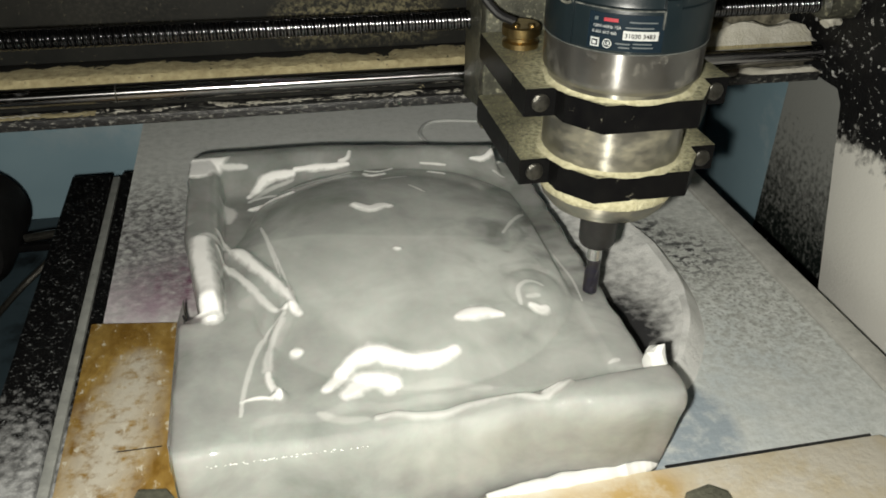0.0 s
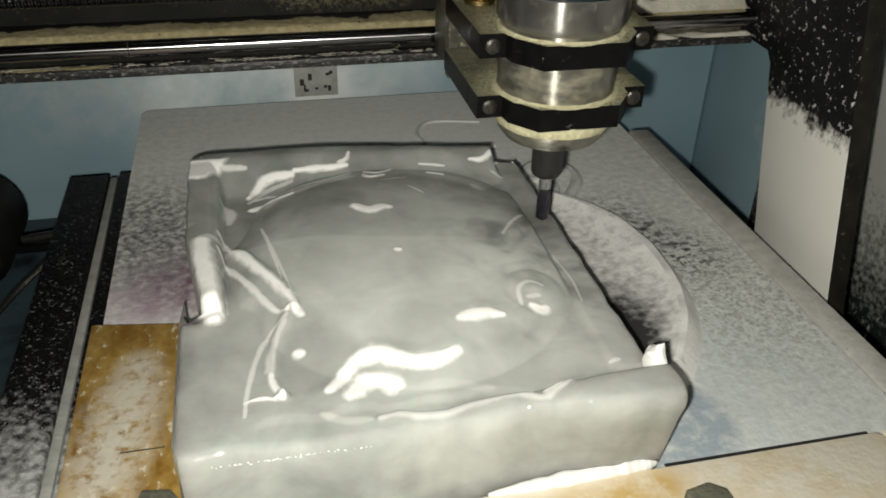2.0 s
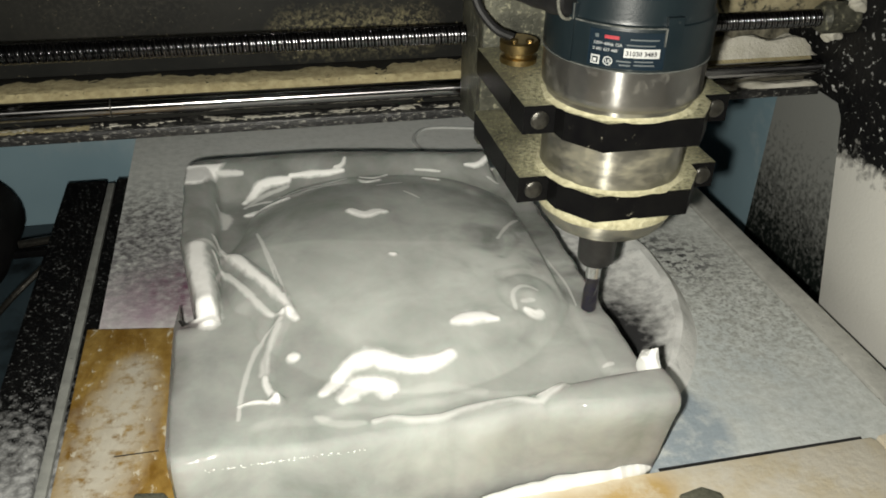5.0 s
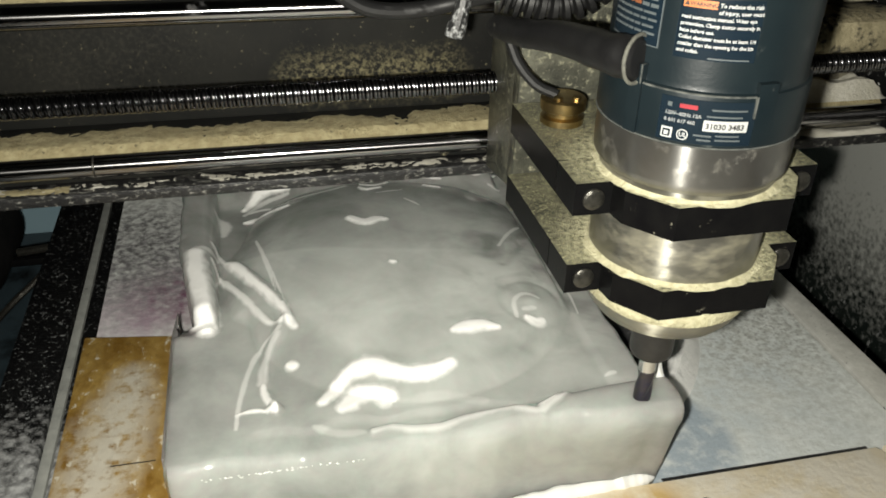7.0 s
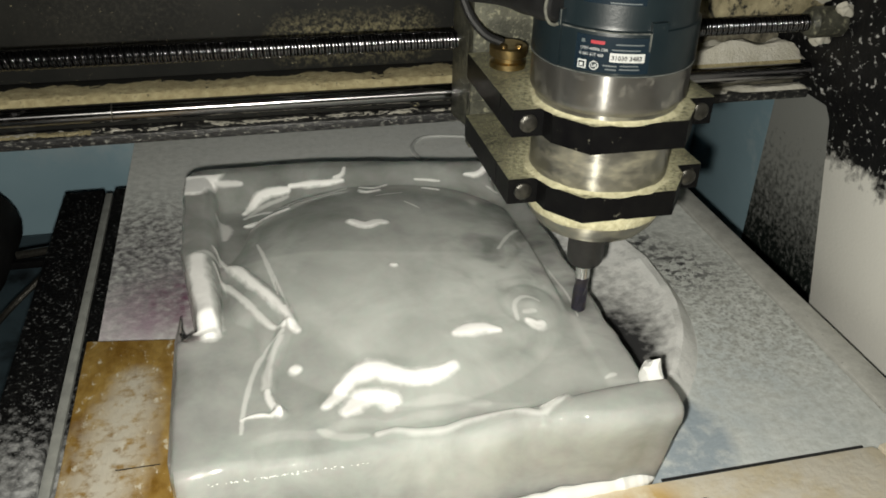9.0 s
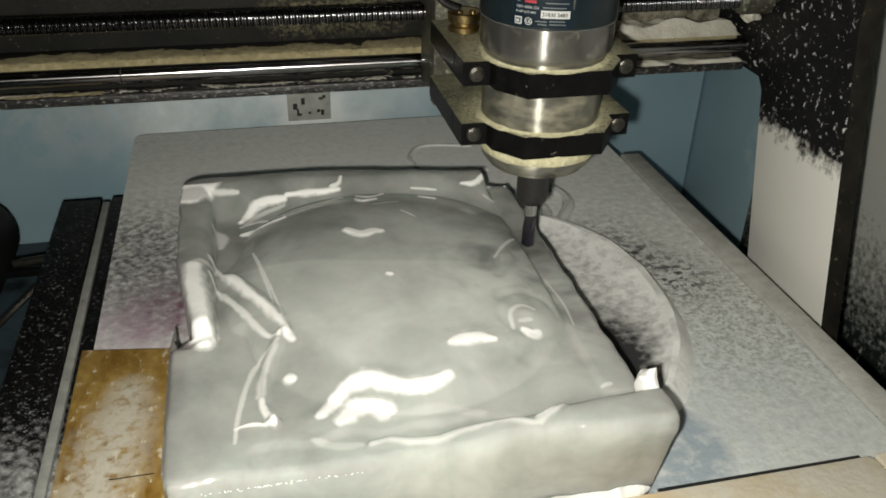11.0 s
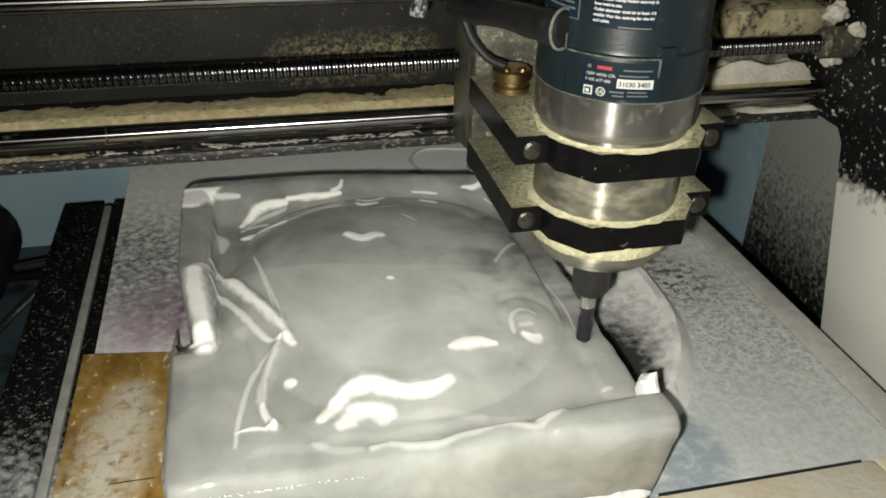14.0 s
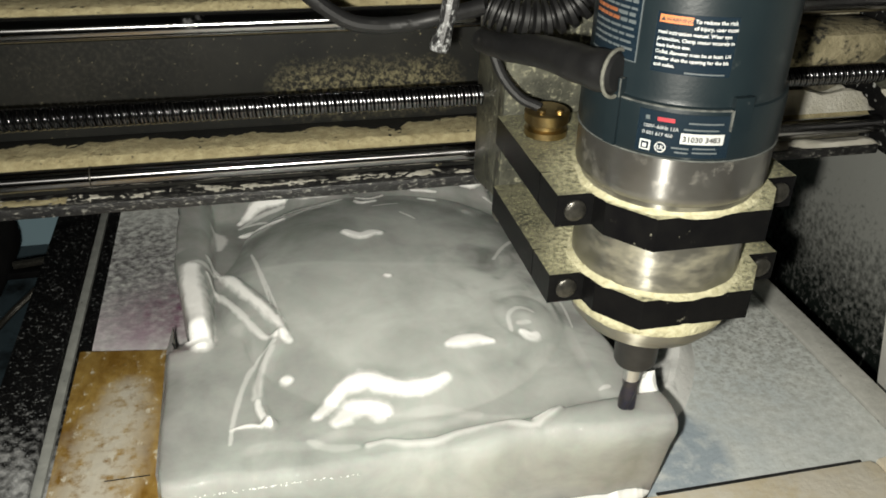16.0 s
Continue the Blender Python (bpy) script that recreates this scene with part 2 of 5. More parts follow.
mat_bit = material("blued_carbide", (0.045, 0.043, 0.075), 0.3, 0.8, var=(0.075, 0.068, 0.066), scale=160)
mat_rubber = material("black_rubber", (0.006, 0.006, 0.0065), 0.48, var=(0.011, 0.011, 0.011), scale=60, bump=0.08,
                      second=(0.25, 0.24, 0.2), second_scale=130, second_range=(0.68, 0.78), second_rough=0.9)
mat_rim_dust = material("packed_dust", (0.62, 0.59, 0.40), 0.95, var=(0.42, 0.39, 0.24), scale=260, bump=0.8, bump_scale=500)
mat_rim_frost = material("dusty_rubber", (0.16, 0.16, 0.13), 0.8, var=(0.05, 0.05, 0.045), scale=260, bump=0.4, bump_scale=400)
mat_snow = material("packed_snow", (0.88, 0.88, 0.86), 0.6, var=(0.83, 0.84, 0.82), scale=60, bump=0.15, bump_scale=350)
mat_slush = material("slush_bank", (0.66, 0.67, 0.65), 0.75, var=(0.52, 0.54, 0.53), scale=45, bump=0.7, bump_scale=260,
                     second=(0.10, 0.11, 0.11), second_scale=35, second_range=(0.64, 0.74))
mat_wood = material("wet_board_wood", (0.25, 0.135, 0.024), 0.36, var=(0.50, 0.33, 0.095), scale=38, bump=0.3, bump_scale=160, stretch=(2, 1, 1),
                    second=(0.70, 0.64, 0.50), second_scale=75, second_range=(0.585, 0.635), second_rough=0.9)
for bx, by, br in ((-0.108, -0.005, 0.022), (-0.110, -0.030, 0.030), (-0.115, -0.055, 0.036), (-0.118, -0.085, 0.036), (-0.124, -0.112, 0.034), (-0.126, -0.150, 0.036), (-0.126, -0.19, 0.036)):
    blob(mat_wood, (bx, by, 0.012), 0.2 * br, br, (0.72, 0.68, 0.57), 0.9, 95, -0.06, 0.52)
mat_wood_snow = material("snowy_board_wood", (0.74, 0.65, 0.47), 0.7, var=(0.78, 0.71, 0.57), scale=14, bump=0.3, bump_scale=160,
                         second=(0.80, 0.75, 0.64), second_scale=30, second_range=(0.36, 0.52), second_rough=0.9)
for bx, by in ((0.135, -0.204), (0.165, -0.200), (0.195, -0.196), (0.222, -0.192)):
    blob(mat_wood_snow, (bx, by, 0.012), 0.006, 0.026, (0.58, 0.38, 0.12), 0.9, 60, -0.15, 0.5)
for m_, level in ((mat_black, 0.07), (mat_rubber, 0.32), (mat_shell, 0.4), (mat_beam, 0.18), (mat_plate, 0.35)):
    m_.node_tree.nodes["Principled BSDF"].inputs["Specular IOR Level"].default_value = level
mat_floor = material("dark_floor", (0.03, 0.032, 0.033), 0.8, var=(0.05, 0.05, 0.05), scale=8)
mat_room = material("workshop_paint", (0.22, 0.22, 0.21), 0.85, var=(0.18, 0.18, 0.17), scale=3)
mat_cork = material("clamp_block_paint", (0.09, 0.09, 0.065), 0.8, var=(0.15, 0.15, 0.11), scale=200, bump=0.6, bump_scale=400)
mat_rail = dust_by(material("rail_black", (0.006, 0.006, 0.0065), 0.4, var=(0.010, 0.010, 0.010), scale=60, bump=0.3, bump_scale=300,
                             second=(0.36, 0.37, 0.37), second_scale=300, second_range=(0.58, 0.68), second_rough=0.9),
                   (0.52, 0.53, 0.53), "Y", 0.0, -0.12, 0.36, 150)
mat_leg = dust_by(material("leg_paint", (0.008, 0.008, 0.009), 0.4, var=(0.014, 0.014, 0.014), scale=60, bump=0.2, bump_scale=300,
                           second=(0.62, 0.62, 0.60), second_scale=170, second_range=(0.60, 0.63), second_rough=0.9),
                  (0.80, 0.79, 0.74), "Z", 0.122, 0.106, 0.07, 70)
mat_leg_edge = material("leg_edge_paint", (0.010, 0.010, 0.009), 0.5, var=(0.022, 0.021, 0.016), scale=40, bump=0.2,
                        second=(0.20, 0.18, 0.11), second_scale=160, second_range=(0.64, 0.72), second_rough=0.9)
for m_ in (mat_rail, mat_leg, mat_side, mat_leg_edge):
    m_.node_tree.nodes["Principled BSDF"].inputs["Specular IOR Level"].default_value = 0.12
mat_under_sheet = material("under_sheet", (0.035, 0.055, 0.068), 0.45, var=(0.05, 0.075, 0.09), scale=9, bump=0.1, bump_scale=90,
                    second=(0.012, 0.014, 0.015), second_scale=14, second_range=(0.50, 0.66), second_rough=0.3)
mat_caked = material("caked_dust", (0.40, 0.35, 0.22), 0.95, var=(0.20, 0.175, 0.10), scale=70, bump=0.9, bump_scale=260,
                     second=(0.02, 0.02, 0.017), second_scale=75, second_range=(0.50, 0.60))


# ---- mesh helpers ----
def part(name, bm, mat, parent=None, label="", smooth=30.0):
    me = bpy.data.meshes.new(name)
    bmesh.ops.recalc_face_normals(bm, faces=bm.faces)
    bm.to_mesh(me)
    bm.free()
    for m in (mat if isinstance(mat, (list, tuple)) else (mat,)):
        me.materials.append(m)
    if smooth:
        me.shade_smooth()
        me.set_sharp_from_angle(angle=radians(smooth))
    ob = new(name, me)
    ob.parent = parent
    return tagged(ob, label)


def thing(name, label, category, group="", kind=""):
    return tagged(new(name), label, category, group, kind)


def box(x0, x1, y0, y1, z0, z1, bevel=0.0, bm=None, seg=2):
    own = bm is None
    b = bmesh.new()
    v = [b.verts.new((x, y, z)) for x in (x0, x1) for y in (y0, y1) for z in (z0, z1)]
    for f in ((0, 1, 3, 2), (4, 6, 7, 5), (0, 4, 5, 1), (2, 3, 7, 6), (0, 2, 6, 4), (1, 5, 7, 3)):
        b.faces.new([v[i] for i in f])
    if bevel:
        bmesh.ops.bevel(b, geom=list(b.edges), offset=bevel, segments=seg, affect="EDGES", profile=0.5)
    if own:
        return b
    return merge(bm, b)


def merge(bm, b):
    me = bpy.data.meshes.new("scratch")
    b.to_mesh(me)
    b.free()
    bm.from_mesh(me)
    bpy.data.meshes.remove(me)
    return bm


def prism(poly, z0, z1, bevel=0.0, axis="z"):
    """A slab whose outline is poly: (x, y) for axis z, (y, z) for axis x, (x, z) for axis y."""
    b = bmesh.new()

    def at(p, h):
        return (p[0], p[1], h) if axis == "z" else (h, p[0], p[1]) if axis == "x" else (p[0], h, p[1])
    lo = [b.verts.new(at(p, z0)) for p in poly]
    hi = [b.verts.new(at(p, z1)) for p in poly]
    b.faces.new(lo)
    b.faces.new(hi)
    n = len(poly)
    for i in range(n):
        b.faces.new((lo[i], lo[(i + 1) % n], hi[(i + 1) % n], hi[i]))
    bmesh.ops.recalc_face_normals(b, faces=b.faces)
    if bevel:
        bmesh.ops.bevel(b, geom=list(b.edges), offset=bevel, segments=2, affect="EDGES", profile=0.5)
    return b


def lathe(profile, x, y, seg=64, bm=None):
    """A body of revolution about the upright axis at x, y; profile: (radius, z) from the bottom."""
    b = bm or bmesh.new()
    rings = []
    for r, z in profile:
        rings.append([b.verts.new((x + r * math.cos(2 * math.pi * k / seg), y + r * math.sin(2 * math.pi * k / seg), z)) for k in range(seg)])
    for a, c in zip(rings, rings[1:]):
        for k in range(seg):
            b.faces.new((a[k], a[(k + 1) % seg], c[(k + 1) % seg], c[k]))
    b.faces.new(rings[0][::-1])
    b.faces.new(rings[-1])
    return b


def tube(path, radius, seg=12, bm=None, flat=1.0):
    """A round tube along a path; radius may be a list."""
    b = bm or bmesh.new()
    pts = [Vector(p) for p in path]
    rings = []
    side = None
    for i, p in enumerate(pts):
        d = (pts[min(i + 1, len(pts) - 1)] - pts[max(i - 1, 0)]).normalized()
        if side is None:
            side = d.cross(Vector((0, 0, 1)))
            if side.length < 0.1:
                side = d.cross(Vector((1, 0, 0)))
        side = (side - side.dot(d) * d).normalized()
        up = d.cross(side)
        r = radius[i] if isinstance(radius, (list, tuple)) else radius
        rings.append([b.verts.new(p + r * (math.cos(a) * side + flat * math.sin(a) * up)) for a in (2 * math.pi * k / seg for k in range(seg))])
    for a, c in zip(rings, rings[1:]):
        for k in range(seg):
            b.faces.new((a[k], a[(k + 1) % seg], c[(k + 1) % seg], c[k]))
    b.faces.new(rings[0][::-1])
    b.faces.new(rings[-1])
    return b


def curve_points(knots, n=8):
    """A smooth path through the knots."""
    k = [Vector(p) for p in knots]
    k = [2 * k[0] - k[1]] + k + [2 * k[-1] - k[-2]]
    out = []
    for a, b, c, d in zip(k, k[1:], k[2:], k[3:]):
        for i in range(n):
            t = i / n
            out.append(0.5 * (2 * b + (c - a) * t + (2 * a - 5 * b + 4 * c - d) * t * t + (3 * b - a - 3 * c + d) * t ** 3))
    return out + [k[-2]]


# ---- the room and the machine's blue housing ----
def room():
    b = box(-2.2, 2.4, -2.4, 2.0, -0.95, -0.90)
    tagged(part("floor", b, mat_floor), "dark dusty workshop floor under the machine", "floor", kind="structure")
    for name, e in (("wall_front", (-2.2, 2.4, -2.45, -2.4)), ("wall_back", (-2.2, 2.4, 2.0, 2.05)), ("wall_left", (-2.25, -2.2, -2.4, 2.0)), ("wall_right", (2.4, 2.45, -2.4, 2.0))):
        tagged(part(name, box(*e, -0.90, 1.9), mat_room), "plain grey workshop wall in the dark", "wall", kind="structure")
    tagged(part("ceiling", box(-2.2, 2.4, -2.4, 2.0, 1.9, 1.95), mat_room), "plain grey workshop ceiling", "ceiling", kind="structure")


def housing():
    h = thing("machine_housing", "blue painted sheet steel housing behind the carving bed, frosted and stained", "machine housing")
    part("back_panel", box(-0.75, 0.657, 0.558, 0.568, -0.90, 0.62, 0.002), mat_blue, h)
    part("side_panel", box(0.659, 0.669, 0.386, 0.566, -0.90, 0.62, 0.002), mat_blue, h)
    part("frosted_side_panel", box(0.655, 0.671, -0.55, 0.383, -0.90, 0.62, 0.003), mat_side, h, "dark grey side panel sprayed with frost")
    # a patch of pale tape with dark marks on the back panel
    s = part("tape_patch", box(0.048, 0.105, 0.5555, 0.5575, -0.012, 0.030, 0.0005), mat_strip, h, "pale tape patch with black scrawl")
    part("dark_smear", box(0.051, 0.103, 0.5556, 0.5574, 0.0305, 0.0560, 0.0004), mat_frosty_black, h, "dark scratched smear above the tape")
    rnd = random.Random(4)
    for i in range(9):
        x, z = 0.052 + rnd.random() * 0.045, -0.008 + rnd.random() * 0.030
        d = rnd.uniform(0.002, 0.006)
        part("ink_mark", box(x, x + d, 0.5545, 0.5554, z, z + rnd.uniform(0.002, 0.010)), mat_ink_shade, s, smooth=0)


def bed():
    d = thing("machine_bed", "flat carving bed with a frosted grey-blue board and dark side rails", "machine bed")
    corner = [(-0.129 - 0.014 * math.sin(q), 0.497 + 0.014 * math.cos(q)) for q in np.linspace(0, math.pi / 2, 8)]
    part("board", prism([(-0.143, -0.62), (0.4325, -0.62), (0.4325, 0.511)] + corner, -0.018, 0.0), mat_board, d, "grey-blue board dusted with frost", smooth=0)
    # black strip in place of the shade in the gap behind the plank
    part("gap_shade", box(0.238, 0.3930, -0.1668, -0.1646, -0.0005, 0.0007), mat_ink_shade, d, "dark strip standing in for the shaded gap along the wooden board")
    part("edge_strip", box(0.4362, 0.461, -0.62, 0.352, -0.020, 0.0005, 0.002), mat_edge_strip, d, "pale grey painted edge strip")
    part("side_rail", box(-0.211, -0.1695, -0.62, 0.366, -0.045, -0.012, 0.002), mat_rail, d, "black aluminium rail speckled with frost")
    part("bright_strip", box(-0.1685, -0.1610, -0.62, 0.362, -0.045, -0.0145, 0.001), mat_strip, d, "worn bare metal strip")
    part("slot_rail", box(-0.1595, -0.1450, -0.62, 0.368, -0.045, -0.0125, 0.0015), mat_rail, d, "black aluminium rail speckled with frost")
    part("gantry_track", box(0.488, 0.518, -0.62, 0.50, -0.135, -0.1005, 0.002), mat_leg_edge, d, "dark steel track under the gantry")
    part("gantry_track", box(-0.386, -0.356, -0.62, 0.25, -0.135, -0.1005, 0.002), mat_leg_edge, d)
    for y in (-0.45, 0.05):
        part("cross_beam", box(-0.39, 0.522, y, y + 0.05, -0.175, -0.1355, 0.002), mat_leg_edge, d)
    for x in (-0.12, 0.40):
        for y in (-0.5, 0.45):
            part("leg", box(x - 0.03, x + 0.03, y - 0.03, y + 0.03, -0.90, -0.019, 0.003), mat_leg_edge, d)


def tray():
    """An added shallow dark sheet below the bed, to darken the gap seen past its rails."""
    b = bmesh.new()
    for e in ((-0.740, 0.640, -0.62, 0.545, -0.190, -0.1865), (-0.740, 0.640, 0.546, 0.5495, -0.190, -0.1600), (-0.7440, -0.7405, -0.62, 0.5495, -0.190, -0.1600)):
        box(*e, bm=b)
    tagged(part("dark_under_sheet", b, mat_under_sheet), "dark blue-grey sheet added below the bed to darken the gap", "drip tray")


def drive():
    m = thing("stepper_drive", "black rounded drive motor with a bright shaft beside the bed", "motor")
    part("body", tube([(-0.309, 0.26, -0.040), (-0.309, 0.275, -0.040), (-0.309, 0.36, -0.040), (-0.309, 0.372, -0.040)], [0.042, 0.050, 0.050, 0.042], 24), mat_rubber, m)
    part("shaft", tube([(-0.255, 0.300, -0.047), (-0.211, 0.300, -0.043)], 0.0045, 12), mat_dull, m, "bright metal shaft")
    part("cable", tube(curve_points([(-0.212, 0.296, -0.050), (-0.236, 0.280, -0.068), (-0.262, 0.262, -0.085), (-0.30, 0.25, -0.12)]), 0.0035, 8), mat_dull, m)
    part("bracket", box(-0.300, -0.2115, 0.296, 0.306, -0.062, -0.054, 0.001), mat_black, m)


def drift(x0, x1, y0, y1, z, h):
    """A low uneven heap of dust lying on a ledge."""
    b = bmesh.new()
    nx, ny = 60, 12
    rows = []
    for i in range(nx + 1):
        row = []
        for j in range(ny + 1):
            u, v = i / nx, j / ny
            x, y = x0 + (x1 - x0) * u, y0 + (y1 - y0) * v
            edge = min(1.0, 9 * u) * min(1.0, 5 * v) * min(1.0, 5 * (1 - v)) * min(1.0, 40 * (1 - u))
            row.append(b.verts.new((x, y, z - 0.0008 + h * edge * (0.6 + 0.8 * noise.noise(Vector((x * 40, y * 60, 3)))) + 0.0008 * edge * noise.noise(Vector((x * 200, y * 200, 1))))))
        rows.append(row)
    for p, q in zip(rows, rows[1:]):
        for j in range(ny):
            b.faces.new((p[j], p[j + 1], q[j + 1], q[j]))
    return b


def heap(x0, x1, y0, y1, z, h, seed, nx, bare=0.0, spill=False):
    """A long ragged heap of dust on a ledge; bare leaves that much of it swept clean."""
    b = bmesh.new()
    ny = 12
    rows = []
    for i in range(nx + 1):
        x = x0 + (x1 - x0) * i / nx
        front = y0 + 0.04 * (y1 - y0) * (1 + noise.noise(Vector((x * 130, seed, 0.5))))
        back = y1 - (y1 - y0) * (0.20 + 0.24 * noise.noise(Vector((x * 24, seed, 4.5))) + 0.14 * noise.noise(Vector((x * 150, seed, 8.5))))
        row = []
        for j in range(ny + 1):
            v = j / ny
            y = front + (back - front) * v
            level = math.sin(math.pi * v) ** 0.6 * (0.75 + 0.5 * noise.noise(Vector((x * 45, y * 70, seed))) + 0.55 * noise.noise(Vector((x * 330, y * 330, seed + 2))))
            level -= bare * (1.0 + 1.6 * noise.noise(Vector((x * 55, y * 260, seed + 5))) + 1.0 * noise.noise(Vector((x * 260, y * 420, seed + 9))))
            top = z - 0.0006 + h * level
            if spill and j < 3:
                y, top = y0 + 0.0034 * j, z - 0.0062 + 0.0030 * j + 0.0012 * noise.noise(Vector((x * 210, j * 1.7, seed)))
            row.append(b.verts.new((x, y, top)))
        rows.append(row)
    for p, q in zip(rows, rows[1:]):
        for j in range(ny):
            b.faces.new((p[j], p[j + 1], q[j + 1], q[j]))
    return b


# ---- the gantry: beam, rods, screw and legs ----
def gantry():
    g = thing("gantry", "black gantry beam with polished rods and ballscrew, dusted yellow", "gantry")
    part("back_plate", box(-0.36, 0.490, 0.290, 0.302, 0.150, 0.420, 0.002), mat_beam, g, "dark oily back plate flecked with dust")
    part("lower_ledge", box(-0.36, 0.490, 0.2525, 0.2895, 0.1525, 0.1815, 0.002), mat_beam, g, "black ledge under heaped carving dust")
    part("dust_coat", heap(-0.358, 0.488, 0.2445, 0.2860, 0.1815, 0.0018, 3, 420, spill=True), mat_ledge, g, "ragged heap of yellow carving dust")
    part("lower_lip", box(-0.36, 0.488, 0.226, 0.2455, 0.1510, 0.1590, 0.001), mat_lip, g, "black lip crusted with frost")
    part("upper_ledge", box(-0.36, 0.490, 0.2525, 0.2895, 0.262, 0.280, 0.002), mat_beam, g, "black ledge under carving dust")
    part("dust_coat", heap(-0.358, 0.488, 0.2445, 0.2890, 0.2800, 0.0018, 7, 420, spill=True), mat_ledge, g, "ragged heap of yellow carving dust")
    part("frost_crust", heap(-0.22, 0.488, 0.2275, 0.2460, 0.1590, 0.0013, 11, 520, 0.30), mat_drift, g, "broken crust of pale frost on the lip")
    part("frost_crust", heap(-0.358, -0.125, 0.2270, 0.2460, 0.1590, 0.0012, 15, 140), mat_ledge, g, "pale tan crust on the lip")
    for z, q in ((0.1728, 0.0072), (0.2712, 0.0078)):
        part("guide_rod", tube([(-0.36, 0.2372, z), (0.490, 0.2372, z)], q, 32), mat_rod, g, "polished steel guide rod")
    part("rod_clip", tube([(-0.1080, 0.2372, 0.1728), (-0.1070, 0.2372, 0.1728)], 0.0074, 32), mat_dull, g)
    # screw thread
    b = bmesh.new()
    turn, pitch, x0, x1 = 18, 0.005, -0.36, 0.482
    n = int((x1 - x0) / pitch * turn)
    prev = None
    for i in range(n + 1):
        a = 2 * math.pi * i / turn
        x = x0 + pitch * i / turn
        row = []
        for dx, r in ((0.0, 0.0070), (0.0006, 0.0074), (0.0016, 0.0074), (0.0022, 0.0066), (0.0028, 0.0072), (0.0036, 0.0072), (0.0043, 0.0058), (0.005, 0.0070)):
            row.append(b.verts.new((x + dx, 0.2130 + r * math.cos(a), 0.2245 + r * math.sin(a))))
        if prev:
            for j in range(7):
                b.faces.new((prev[j], prev[j + 1], row[j + 1], row[j]))
        prev = row
    part("ballscrew", b, mat_screw, g, "long dark steel ballscrew", smooth=50)
    part("screw_bearing", tube([(0.458, 0.2130, 0.2245), (0.463, 0.2130, 0.2245), (0.484, 0.2130, 0.2245), (0.490, 0.2130, 0.2245)], [0.010, 0.0130, 0.0130, 0.0130], 24), mat_plate, g, "dust-caked end bearing")
    part("dust_drift", drift(0.235, 0.492, 0.246, 0.289, 0.1812, 0.0150), mat_drift, g, "pale drift of dust and frost on the ledge")
    part("dust_drift", drift(0.270, 0.492, 0.246, 0.289, 0.2798, 0.0080), mat_drift, g, "pale drift of dust on the ledge")
    part("dust_drift", drift(0.235, 0.490, 0.2265, 0.2450, 0.1588, 0.0060), mat_drift, g, "pale drift of frost on the lip")
    rnd = random.Random(8)
    for x, y, z, q in ((0.478, 0.224, 0.246, 0.010), (0.486, 0.205, 0.236, 0.008), (0.482, 0.222, 0.208, 0.009)):
        b = bmesh.new()
        bmesh.ops.create_icosphere(b, subdivisions=3, radius=q)
        for v in b.verts:
            v.co = Vector((x, y, z)) + Vector((v.co.x, v.co.y * 0.6, v.co.z * 0.8)) * (1 + 0.5 * noise.noise(v.co * 160 + Vector((x * 99, 0, 0))))
        part("frost_lump", b, mat_drift, g, "lump of pale frost")
    part("bearing_block", box(0.385, 0.492, 0.232, 0.2895, 0.2180, 0.2500, 0.012), mat_caked, g, "bearing block caked with tan dust")
    # the slanted side plates
    for x, sgn in ((0.493, 1), (-0.381, -1)):
        outline = [(0.010, -0.10), (0.138, -0.10), (0.196, 0.140), (0.205, 0.1505), (0.3200, 0.1525), (0.330, 0.42), (0.085, 0.42), (0.0840, 0.235)]
        b = prism(outline, x, x + 0.020, 0.0015, "x")
        for f in b.faces:
            f.material_index = 1 if abs(f.normal.x) < 0.8 else 0
        part("side_plate", b, [mat_leg, mat_leg_edge], g, "black side plate caked with white frost below")
    return g


# ---- carriage with clamps, and the router it holds ----
AX, AY = 0.2103, 0.0491


def clamp(z0, z1, parent):
    c = part("clamp", ring_slab([(0.1475, 0.064), (0.2775, 0.064), (0.2775, 0.1425), (0.1475, 0.1425)], z0, z1, half=1), [mat_black, mat_clamp_top], parent, "black aluminium spindle clamp covered in yellow dust")
    part("clamp_cap", ring_slab([(0.1475, 0.063), (0.1475, 0.037), (0.1665, 0.037), (0.1680, 0.026), (0.1850, 0.0052), (0.2440, 0.0052), (0.2590, 0.026), (0.2605, 0.037), (0.2775, 0.037), (0.2775, 0.063)], z0, z1, half=-1), [mat_black, mat_clamp_top], c)
    for x in (0.1570, 0.2690):
        zc = (z0 + z1) / 2
        b = tube([(x, 0.0372, zc), (x, 0.0358, zc), (x, 0.0350, zc), (x, 0.0346, zc)], [0.0056, 0.0056, 0.0046, 0.0024], 20)
        part("clamp_screw", b, mat_dull, c, "dusty steel socket screw")
    return c


def ring_slab(outline, z0, z1, half, r=0.0437):
    """A slab with that outline, cut out round the router's body; top faces take the second material."""
    pts = []
    arc = [(AX + r * math.cos(a), AY + r * math.sin(a)) for a in np.linspace(math.radians(17), math.radians(163), 24)] if half > 0 else \
          [(AX + r * math.cos(a), AY + r * math.sin(a)) for a in np.linspace(math.radians(19), math.radians(-199), 36)]
    if half > 0:
        pts = [outline[0]] + [(x, y) for x, y in arc[::-1]] + outline[1:]
    else:
        pts = outline + arc
    b = prism(pts, z0, z1, 0.0)
    for f in b.faces:
        if f.normal.z > 0.9:
            f.material_index = 1
    return b


